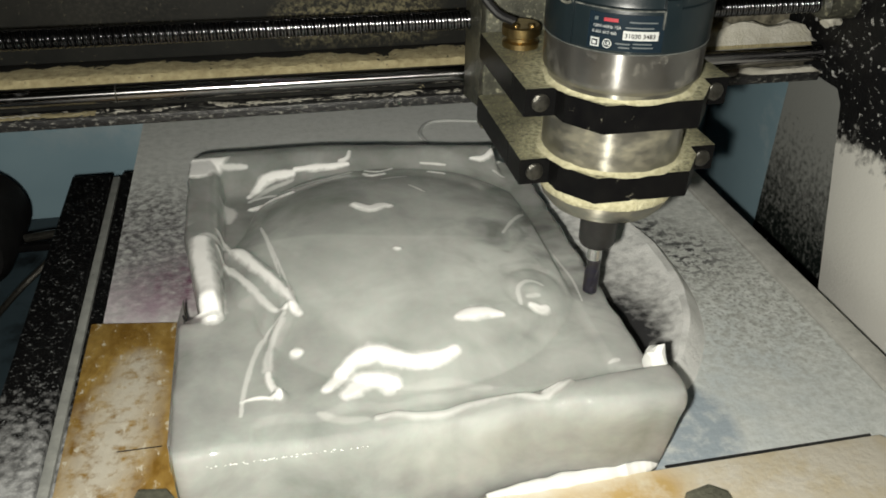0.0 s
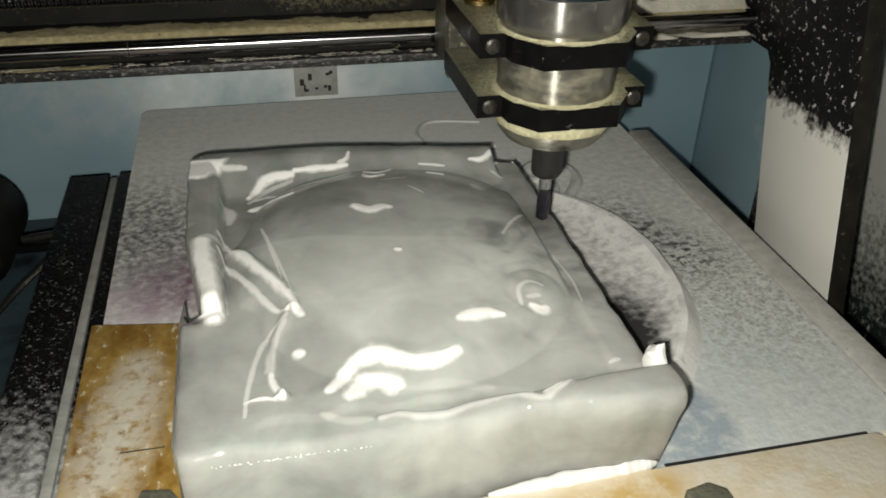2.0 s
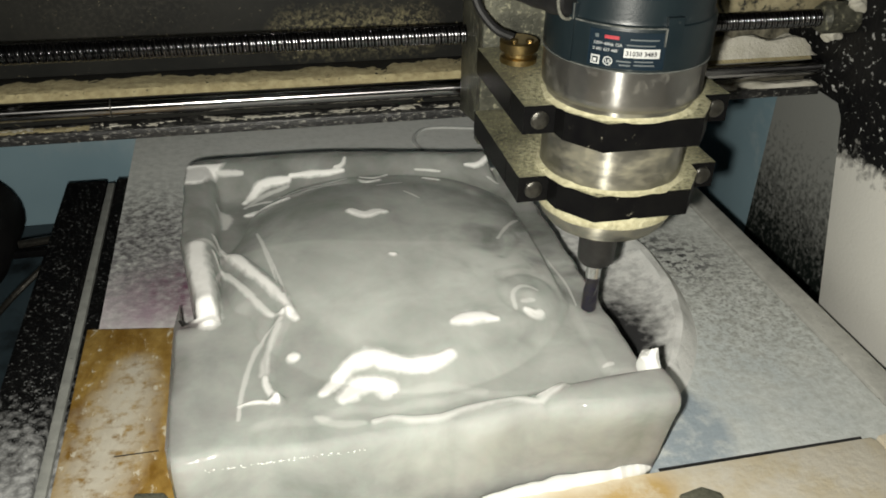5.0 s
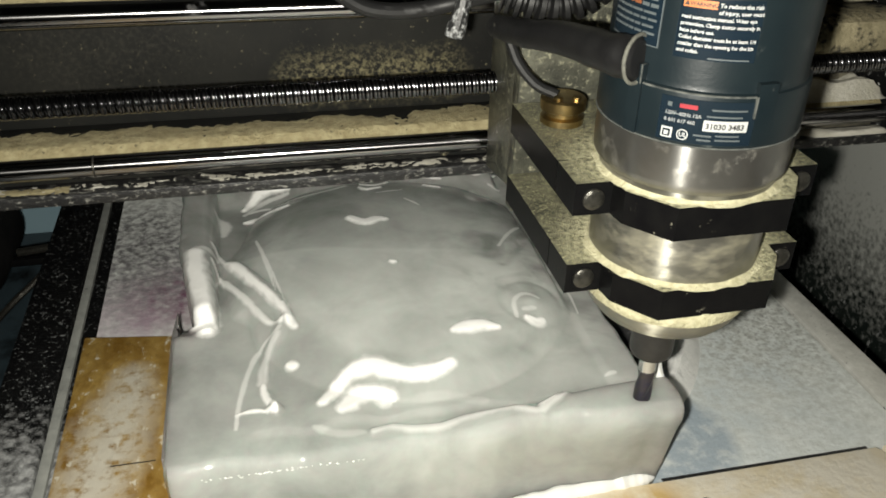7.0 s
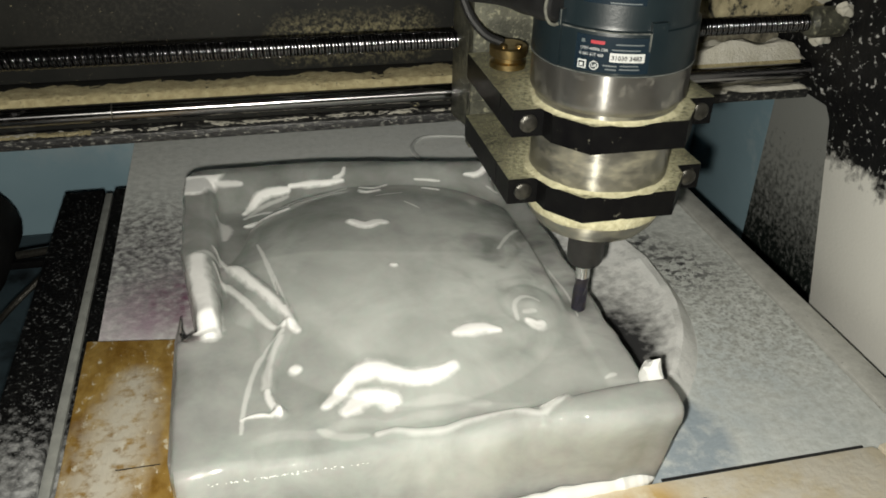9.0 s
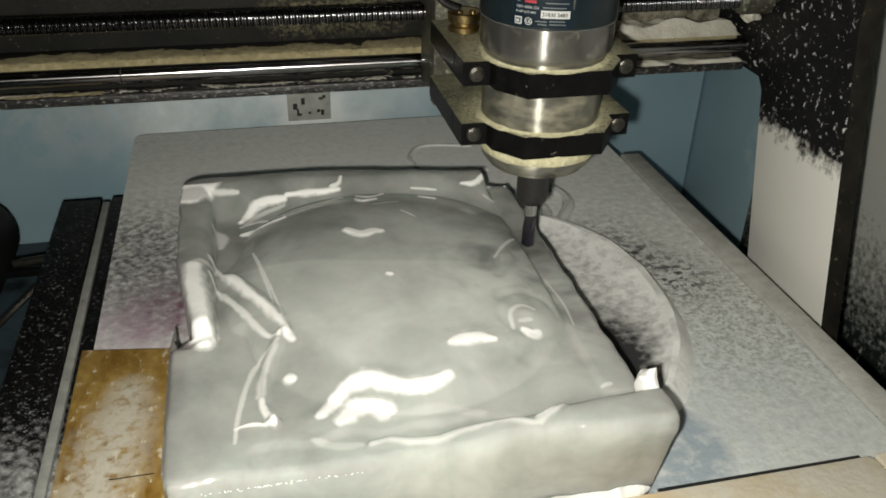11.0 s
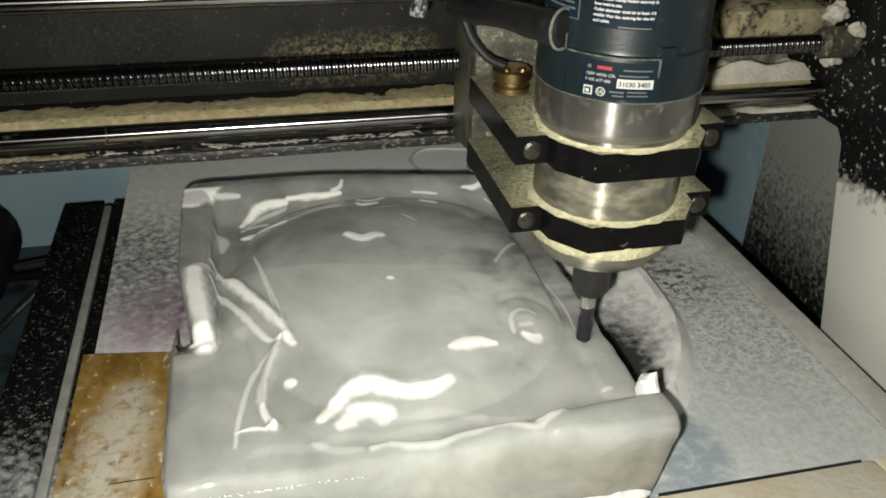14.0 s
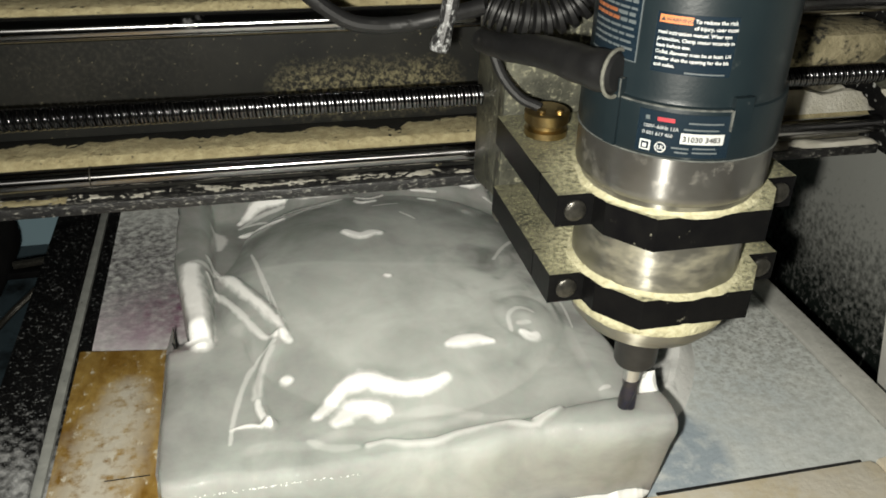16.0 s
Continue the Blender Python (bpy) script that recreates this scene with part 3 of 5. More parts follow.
def carriage():
    c = thing("spindle_carriage", "dusty black router carriage with two clamps riding on the gantry", "carriage")
    part("side_plate", prism([(0.155, 0.1715), (0.222, 0.1600), (0.224, 0.46), (0.155, 0.46)], 0.1570, 0.1690, 0.001, "x"), mat_plate, c, "scratched dark side plate")
    part("side_plate", prism([(0.155, 0.1715), (0.222, 0.1600), (0.224, 0.46), (0.155, 0.46)], 0.2560, 0.2680, 0.001, "x"), mat_plate, c)
    part("slide_plate", box(0.1510, 0.2740, 0.1430, 0.1545, 0.165, 0.46, 0.001), mat_plate, c, "dark slide plate")
    part("back_plate", box(0.1695, 0.2555, 0.180, 0.200, 0.236, 0.46, 0.001), mat_plate, c)
    clamp(0.1745, 0.1915, c)
    clamp(0.2195, 0.2370, c)
    n = part("brass_nut", lathe([(0.0120, 0.2375), (0.0120, 0.2410), (0.0095, 0.2420), (0.0095, 0.2440), (0.0124, 0.2455), (0.0126, 0.2510), (0.0114, 0.2520)], 0.1665, 0.1120, 40), mat_brass, c, "round brass screw nut")
    for dx, dy in ((-0.005, -0.005), (0.005, -0.006)):
        part("nut_screw", lathe([(0.0026, 0.2521), (0.0026, 0.2535), (0.0018, 0.2542)], 0.1665 + dx, 0.1120 + dy, 12), mat_brass, n)
    return c


def flat_text(body, size, mat, name, parent, az, r, z, align="LEFT"):
    """Letters bent round the router's body, starting at the azimuth az (degrees)."""
    cu = bpy.data.curves.new("letters", "FONT")
    cu.body, cu.size, cu.align_x, cu.resolution_u = body, size, align, 2
    cu.offset = 0.030 * size
    ob = bpy.data.objects.new("letters", cu)
    scene.collection.objects.link(ob)
    bpy.context.view_layer.update()
    me = bpy.data.meshes.new_from_object(ob.evaluated_get(bpy.context.evaluated_depsgraph_get()))
    bpy.data.objects.remove(ob)
    for v in me.vertices:
        a = radians(az) + v.co.x / r
        rr = r + 0.0002
        v.co = (AX + rr * math.cos(a), AY + rr * math.sin(a), z + v.co.y)
    me.name = name
    me.materials.clear()
    me.materials.append(mat)
    o = new(name, me)
    o.parent = parent
    return o


def bent_patch(az0, az1, r, z0, z1, thick=0.0003, seg=16):
    """A thin film on the round body between two azimuths."""
    b = bmesh.new()
    rows = []
    for i in range(seg + 1):
        a = radians(az0 + (az1 - az0) * i / seg)
        rows.append([b.verts.new((AX + q * math.cos(a), AY + q * math.sin(a), z)) for q, z in ((r - 0.002, z0), (r + thick, z0), (r + thick, z1), (r - 0.002, z1))])
    for p, q in zip(rows, rows[1:]):
        for j in range(4):
            b.faces.new((p[j], p[(j + 1) % 4], q[(j + 1) % 4], q[j]))
    b.faces.new(rows[0])
    b.faces.new(rows[-1][::-1])
    return b


def router():
    r = thing("router", "blue electric router motor with warning labels and a metal collar", "router")
    part("lower_body", lathe([(0.018, 0.1500), (0.028, 0.1505), (0.0365, 0.1545), (0.0408, 0.1600), (0.0430, 0.1655), (0.0435, 0.168), (0.0435, 0.2425)], AX, AY, 72), mat_alu, r, "worn aluminium lower body")
    part("collar", lathe([(0.0437, 0.2410), (0.0450, 0.2425), (0.0466, 0.2445), (0.0472, 0.2470), (0.0472, 0.2660)], AX, AY, 72), mat_collar, r, "polished metal collar")
    shell = part("shell", lathe([(0.0455, 0.2662), (0.0476, 0.2664), (0.0480, 0.2680), (0.0480, 0.2893), (0.0476, 0.2906), (0.0463, 0.2912), (0.0458, 0.2935), (0.0458, 0.3600), (0.0455, 0.4300), (0.0420, 0.4400), (0.030, 0.4430)], AX, AY, 72), mat_shell, r, "dark blue plastic shell")
    for z, rr in ((0.1915, 0.0435), (0.2370, 0.0435), (0.1690, 0.0430)):
        b = bmesh.new()
        seg = 72
        rings = []
        rnd = random.Random(int(z * 1e4))
        wob = [rnd.uniform(0.2, 1.1) for _ in range(seg)]
        for k in range(seg):
            a = 2 * math.pi * k / seg
            w = 0.5 * wob[k] + 0.25 * (wob[k - 1] + wob[(k + 1) % seg])
            ring = [(rr - 0.001, z - 0.0005), (rr + 0.0050 * w, z - 0.0001), (rr + 0.0024 * w, z + 0.0006 * w), (rr + 0.0004, z + 0.0020 * w), (rr - 0.001, z + 0.0024)]
            if z < 0.17:
                ring = [(rr - 0.004, z - 0.010 * w), (rr - 0.0015, z - 0.0060 * w), (rr + 0.0009, z - 0.002), (rr + 0.0010, z + 0.006), (rr - 0.001, z + 0.008)]
            rings.append([b.verts.new((AX + q * math.cos(a), AY + q * math.sin(a), h)) for q, h in ring])
        for k in range(seg):
            p, q = rings[k], rings[(k + 1) % seg]
            for j in range(4):
                b.faces.new((p[j], p[j + 1], q[j + 1], q[j]))
        part("dust_ring", b, mat_rim_dust, r, "ring of packed pale yellow dust", smooth=60)
    part("dust_seam", lathe([(0.0470, 0.2657), (0.0481, 0.2659), (0.0482, 0.2663), (0.0479, 0.2666)], AX, AY, 72), mat_edge_dust, r, "thin seam of pale dust")
    # labels
    RL, RW = 0.0480, 0.0458
    plate = part("rating_label", bent_patch(-139, -90, RL, 0.2680, 0.2880), mat_label, shell, "dark rating label with white print")
    part("brand_mark", bent_patch(-129, -120, RL + 0.0003, 0.2836, 0.2854), mat_red, plate, smooth=0)
    part("brand_dot", bent_patch(-135.2, -133.0, RL + 0.0003, 0.2836, 0.2854), mat_faded, plate, smooth=0)
    part("serial_patch", bent_patch(-116, -93.5, RL + 0.0003, 0.2745, 0.2794), mat_white, plate, "white serial number sticker", smooth=0)
    flat_text("31030 3483", 0.0035, mat_ink_shade, "serial_number", plate, -115.0, RL + 0.0007, 0.2757)
    flat_text("120V~60Hz 12A", 0.0023, mat_print, "rating_text", plate, -136, RL + 0.0004, 0.2800)
    flat_text("0 601 617 460", 0.0023, mat_print, "rating_text", plate, -136, RL + 0.0004, 0.2768)
    for z, a0, a1 in ((0.2838, -113, -95), (0.2808, -115, -97), (0.2722, -109, -97), (0.2702, -109, -96), (0.2698, -118, -111), (0.2718, -120, -111)):
        part("print_bar", bent_patch(a0, a1, RL + 0.0003, z, z + 0.0007), mat_faded, plate, smooth=0)
    sq = part("class_mark", bent_patch(-136.5, -130.8, RL + 0.0003, 0.2692, 0.2740), mat_white, plate, smooth=0)
    part("class_mark_inner", bent_patch(-135.6, -131.7, RL + 0.0007, 0.2700, 0.2732), mat_label, sq, smooth=0)
    part("class_mark_core", bent_patch(-134.7, -132.6, RL + 0.0011, 0.2707, 0.2725), mat_white, sq, smooth=0)
    # round approval mark
    b = bmesh.new()
    for k in range(24):
        a0, a1 = 2 * math.pi * k / 24, 2 * math.pi * (k + 1) / 24
        quad = []
        for a, q in ((a0, 0.0025), (a1, 0.0025), (a1, 0.0020), (a0, 0.0020)):
            az = radians(-125.5) + q * math.cos(a) / RL
            quad.append(b.verts.new((AX + (RL + 0.0005) * math.cos(az), AY + (RL + 0.0005) * math.sin(az), 0.2716 + q * math.sin(a))))
        b.faces.new(quad)
    part("approval_mark", b, mat_white, plate, smooth=0)
    flat_text("UL", 0.0028, mat_white, "approval_letters", plate, -127.2, RL + 0.0005, 0.2707)
    warn = part("warning_label", bent_patch(-138, -96, RW, 0.3045, 0.3300), mat_label, shell, "dark safety label with orange heading")
    part("warning_heading", bent_patch(-136.5, -119.5, RW + 0.0003, 0.3258, 0.3290), mat_orange, warn, smooth=0)
    flat_text("\u25b2WARNING", 0.0023, mat_ink_shade, "warning_word", warn, -136, RW + 0.0007, 0.3266)
    flat_text("To reduce the risk", 0.0023, mat_white, "warning_text", warn, -118.5, RW + 0.0004, 0.3268)
    for i, line in enumerate(("of injury, user must", "read instruction manual. Wear eye", "protection. Clamp motor securely in", "base before use.", "Collet diameter must be at least 1/4", "smaller than the opening for the bit", "and collet.")):
        flat_text(line, 0.0023 if i == 0 else 0.00215, mat_white, "warning_text", warn, -118.5 if i == 0 else -136.5, RW + 0.0004, 0.3240 - 0.0028 * i)
    part("print_bar", bent_patch(-120, -99, RW + 0.0003, 0.3052, 0.3058), mat_faded, warn, smooth=0)
    side = part("side_label", bent_patch(-186, -147, RW, 0.3060, 0.3480), mat_label, shell, "worn label with orange lettering and a pale outline")
    for a0, a1, z0, z1 in ((-186, -147, 0.3060, 0.3064), (-147.6, -147, 0.3064, 0.3480)):
        part("outline", bent_patch(a0, a1, RW + 0.0003, z0, z1), mat_faded, side, smooth=0)
    rnd = random.Random(31)
    for i in range(13):
        z = 0.3455 - 0.0029 * i
        orange = i in (1, 4, 5, 7, 8)
        a0 = -184.0
        while a0 < -152:
            a1 = min(a0 + rnd.uniform(3.0, 8.0), -150)
            part("print_bar", bent_patch(a0, a1, RW + 0.0004, z, z + (0.0015 if orange else 0.0010), seg=4), mat_worn_orange if orange and a0 < -166 else mat_faded, side, smooth=0)
            a0 = a1 + 1.3
    # moulded step and lugs on the shell
    part("dusty_edge", bent_patch(-151, -91, 0.0476, 0.2898, 0.2906, 0.0008), mat_edge_dust, shell, "pale dust along the moulded edge", smooth=0)
    lug = part("shell_lug", bent_patch(-159, -151, 0.0470, 0.2670, 0.2985, 0.0024), mat_shell, shell)
    part("dusty_edge", bent_patch(-152, -151.2, 0.0490, 0.2900, 0.2986, 0.0007), mat_edge_dust, lug, smooth=0)
    part("shell_lug", bent_patch(-91, -80, 0.0470, 0.2800, 0.2960, 0.0020), mat_shell, shell)
    part("dusty_edge", bent_patch(-91.6, -90.8, 0.0480, 0.2810, 0.2906, 0.0014), mat_edge_dust, shell, smooth=0)
    # collet nut and cutter
    part("collet_nut", lathe([(0.0085, 0.1172), (0.0108, 0.1182), (0.0120, 0.1202), (0.0123, 0.1227), (0.0126, 0.1505)], AX, AY, 32), mat_dark, r, "black oxide collet nut")
    part("cutter_shank", lathe([(0.0050, 0.1055), (0.0050, 0.1175)], AX, AY, 24), mat_shank, r, "bright cutter shank")
    b = bmesh.new()
    prev = None
    for i in range(25):
        z = 0.0768 + 0.0290 * i / 24
        ring = []
        for k in range(24):
            a = 2 * math.pi * k / 24
            q = 0.0052 - 0.0011 * max(0.0, math.cos(2 * (a - 90 * (z - 0.07)))) ** 2
            if i == 0:
                q *= 0.55
            elif i == 1:
                q *= 0.85
            ring.append(b.verts.new((AX + q * math.cos(a), AY + q * math.sin(a), z)))
        if prev:
            for k in range(24):
                b.faces.new((prev[k], prev[(k + 1) % 24], ring[(k + 1) % 24], ring[k]))
        else:
            b.faces.new(ring[::-1])
        prev = ring
    b.faces.new(prev)
    part("cutter", b, mat_bit, r, "two-flute cutter with blue heat tint")
    return r


def cabling():
    c = thing("router_cable", "black rubber cord sleeve and cables leading to the router", "cable")
    knots = curve_points([(0.1655, 0.0265, 0.3005), (0.1580, 0.0380, 0.2998), (0.1480, 0.0730, 0.2965), (0.1390, 0.1040, 0.2900), (0.1320, 0.1300, 0.2865)])
    part("sleeve", tube(knots, [(0.0078, 0.0096, 0.0103)[i] if i < 3 else 0.0106 - 0.0044 * (i / (len(knots) - 1)) ** 0.8 + 0.0005 * noise.noise(Vector((i * 0.4, 2, 5))) for i in range(len(knots))], 22), mat_rubber, c, "flattened black rubber sleeve")
    along = Vector((0.0075, -0.0115, 0.0007)).normalized()
    over = along.cross(Vector((0, 0, 1))).normalized()
    ring = [Vector((0.1648, 0.0275, 0.3004)) + 0.0106 * (math.cos(q) * over + math.sin(q) * over.cross(along)) for q in np.linspace(0, 2 * math.pi, 41)]
    part("sleeve_rim", tube(ring, 0.0009, 8), mat_rim_frost, c, "pale dusty sleeve rim")
    path = curve_points([(0.1851, 0.11, 0.3200), (0.1740, 0.11, 0.3080), (0.1590, 0.112, 0.3020), (0.1430, 0.115, 0.3035), (0.1325, 0.12, 0.3070)], 14)
    part("strain_relief", tube(path, [0.0082 + 0.0020 * (1 if i % 5 < 3 else -1) for i in range(len(path))], 16), mat_rubber, c, "ribbed black strain relief")
    part("thin_cable", tube(curve_points([(0.137, 0.128, 0.2830), (0.143, 0.123, 0.268), (0.152, 0.117, 0.2575), (0.162, 0.110, 0.2535)]), 0.0030, 10), mat_rubber, c, "thin black cable")
    part("loop_cable", tube(curve_points([(0.020, 0.145, 0.335), (0.0377, 0.14, 0.3139), (0.0575, 0.14, 0.2985), (0.0725, 0.14, 0.2941), (0.0909, 0.14, 0.2940), (0.1096, 0.138, 0.2975), (0.1325, 0.125, 0.3065)]), 0.0044, 12), mat_rubber, c, "drooping black power cable")
    part("cable_tie", tube([(0.1160, 0.134, 0.325), (0.1147, 0.13, 0.3116), (0.1115, 0.128, 0.2968), (0.1083, 0.128, 0.2850), (0.1078, 0.128, 0.2825)], [0.0050, 0.0048, 0.0040, 0.0055, 0.0050], 10), mat_frosty_black, c, "frosted black cable end")
    return c


# ---- the ice block and what lies round it ----
def seg_dist(p, a, b):
    ax, ay, bx, by = *a, *b
    t = max(0.0, min(1.0, ((p[0] - ax) * (bx - ax) + (p[1] - ay) * (by - ay)) / max(1e-9, (bx - ax) ** 2 + (by - ay) ** 2)))
    return math.hypot(p[0] - ax - t * (bx - ax), p[1] - ay - t * (by - ay))


def stroke(p, line):
    return min(seg_dist(p, a, b) for a, b in zip(line, line[1:]))


def smooth(e0, e1, v):
    t = max(0.0, min(1.0, (v - e0) / (e1 - e0)))
    return t * t * (3 - 2 * t)


HIND_THIGH = [(-0.0407, 0.0386), (-0.0255, 0.0202), (-0.0001, -0.0329), (0.0048, -0.0552)]
HIND_SHIN = [(0.0019, -0.0608), (-0.0129, -0.0943), (-0.014, -0.113), (-0.0079, -0.1319)]
HIND_FOOT = [(-0.006, -0.1317), (-0.0301, -0.1313)]
FORE_LEG = [(0.0209, -0.1313), (0.0362, -0.1161), (0.0515, -0.1083), (0.0683, -0.1167), (0.082, -0.1195), (0.1032, -0.1149)]
FORE_PAW = [(0.0308, -0.1392), (0.0446, -0.1303), (0.0605, -0.1362)]
FRONT_LIP = [(0.0480, -0.1585), (0.0591, -0.1570), (0.0713, -0.1608), (0.0876, -0.1625), (0.1018, -0.1588), (0.1174, -0.1577), (0.1329, -0.1580), (0.1454, -0.1660), (0.1540, -0.1620), (0.1649, -0.1572)]
FAR_PAW = [(0.1106, -0.0889), (0.1271, -0.0856), (0.1421, -0.0887)]
ICE_X0, ICE_X1, ICE_Y0, ICE_Y1 = -0.0700, 0.2365, -0.1660, 0.1740


def right_edge(y):
    """Where the carved top ends on the cutter's side."""
    n = noise.noise(Vector((3.1, y * 60, 0.0))) * 0.0022
    return 0.2215 + n + 0.0075 * smooth(-0.140, -0.150, y)


def left_edge(y):
    """Where the top ends on the other side: the rounded column, then the lower ground below its foot."""
    if y > -0.0470:
        return -0.0645 + 0.0125 * smooth(0.050, -0.045, y) + 0.0015 * noise.noise(Vector((7.7, y * 55, 0.0)))
    return -0.0672 + 0.0008 * noise.noise(Vector((9.7, y * 55, 0.0)))


def ice_top(x, y):
    """The carved relief: a rounded animal body on a lowered ground, with rims left standing."""
    p = (x, y)
    z = 0.0735
    # body
    u, v = (x - 0.092) / 0.128, (y - 0.010) / 0.152
    q = u * u + v * v
    z += 0.0190 * max(0.0, 1 - q ** 1.5) ** 0.75
    # haunch and shoulder
    for cx, cy, sx, sy, h in ((0.030, 0.050, 0.045, 0.070, 0.0030), (0.160, 0.040, 0.040, 0.060, 0.0025), (0.172, -0.066, 0.028, 0.032, 0.0022)):
        z += h * math.exp(-((x - cx) / sx) ** 2 - ((y - cy) / sy) ** 2)
    # cleared ground behind the hind leg and under the tail
    z -= 0.0090 * smooth(-0.012, -0.026, x - 0.10 * max(0.0, -0.06 - y)) * smooth(-0.030, -0.050, y)
    z -= 0.0070 * math.exp(-((x + 0.030) / 0.012) ** 2 - ((y - 0.078) / 0.028) ** 2)
    # limbs
    for line, w, h in ((HIND_THIGH, 0.0050, 0.0040), (HIND_SHIN, 0.0055, 0.0030), (HIND_FOOT, 0.0040, 0.0035), (FORE_LEG, 0.0090, 0.0012), (FORE_PAW, 0.0090, 0.0012), (FAR_PAW, 0.0085, 0.0010), (FRONT_LIP, 0.0034, 0.0024)):
        d = stroke(p, line)
        z += h * (1 - smooth(0.25 * w, 1.35 * w, d))
    # head: rounded muzzle with an eye socket
    d = math.hypot(x - 0.173, y + 0.066)
    z -= 0.0010 * math.exp(-((d - 0.022) / 0.0035) ** 2)
    z += 0.0014 * math.exp(-(d / 0.007) ** 2)
    d = stroke(p, [(0.165, -0.020), (0.190, 0.012), (0.200, 0.050)])
    z -= 0.0014 * math.exp(-(d / 0.004) ** 2)
    d = stroke(p, [(0.120, -0.115), (0.150, -0.105), (0.185, -0.118)])
    z -= 0.0009 * math.exp(-(d / 0.005) ** 2)
    # rims: back edge, left column, broken front edge
    z = max(z, 0.0735 + 0.0195 * smooth(0.125, 0.165, y + 0.10 * max(0.0, x - 0.02)))
    z = max(z, 0.0735 + 0.0185 * smooth(-0.0410, -0.0500, x) * smooth(0.030, 0.060, y))
    xc, hw = 0.5 * (left_edge(max(y, -0.0465)) - 0.0390), 0.5 * (-0.0390 - left_edge(max(y, -0.0465)))
    arch = math.sqrt(max(0.0, 1 - min(1.0, max(x - xc, 0.45 * (xc - x)) / hw) ** 2.4)) * math.sqrt(max(0.0, 1 - (1 - max(0.0, min(1.0, (y + 0.0480) / 0.010))) ** 2))
    z = max(z, 0.0655 + 0.0265 * arch) if y > -0.0480 and arch > 0 else z
    d = -0.150 - 0.006 * noise.noise(Vector((x * 38, 0.5, 0.0))) - 0.0010 * noise.noise(Vector((x * 120, 2.5, 0.0)))
    z -= 0.0026 * smooth(d + 0.003, d - 0.003, y) * smooth(-0.026, -0.018, x) * (1 - smooth(0.150, 0.170, x))
    # the lane that the cutter has cleared
    lane = smooth(0.196, 0.203, x) * (1 - smooth(0.150, 0.165, y)) * smooth(-0.152, -0.145, y)
    z = z * (1 - lane) + 0.0758 * lane
    # corner standing beside the cutter
    z += 0.0115 * smooth(0.070, 0.222, x) * smooth(-0.152, -0.160, y)
    z += 0.0004 * noise.noise(Vector((x * 45, y * 45, 0.3))) + 0.0001 * noise.noise(Vector((x * 140, y * 140, 1.7)))
    return z


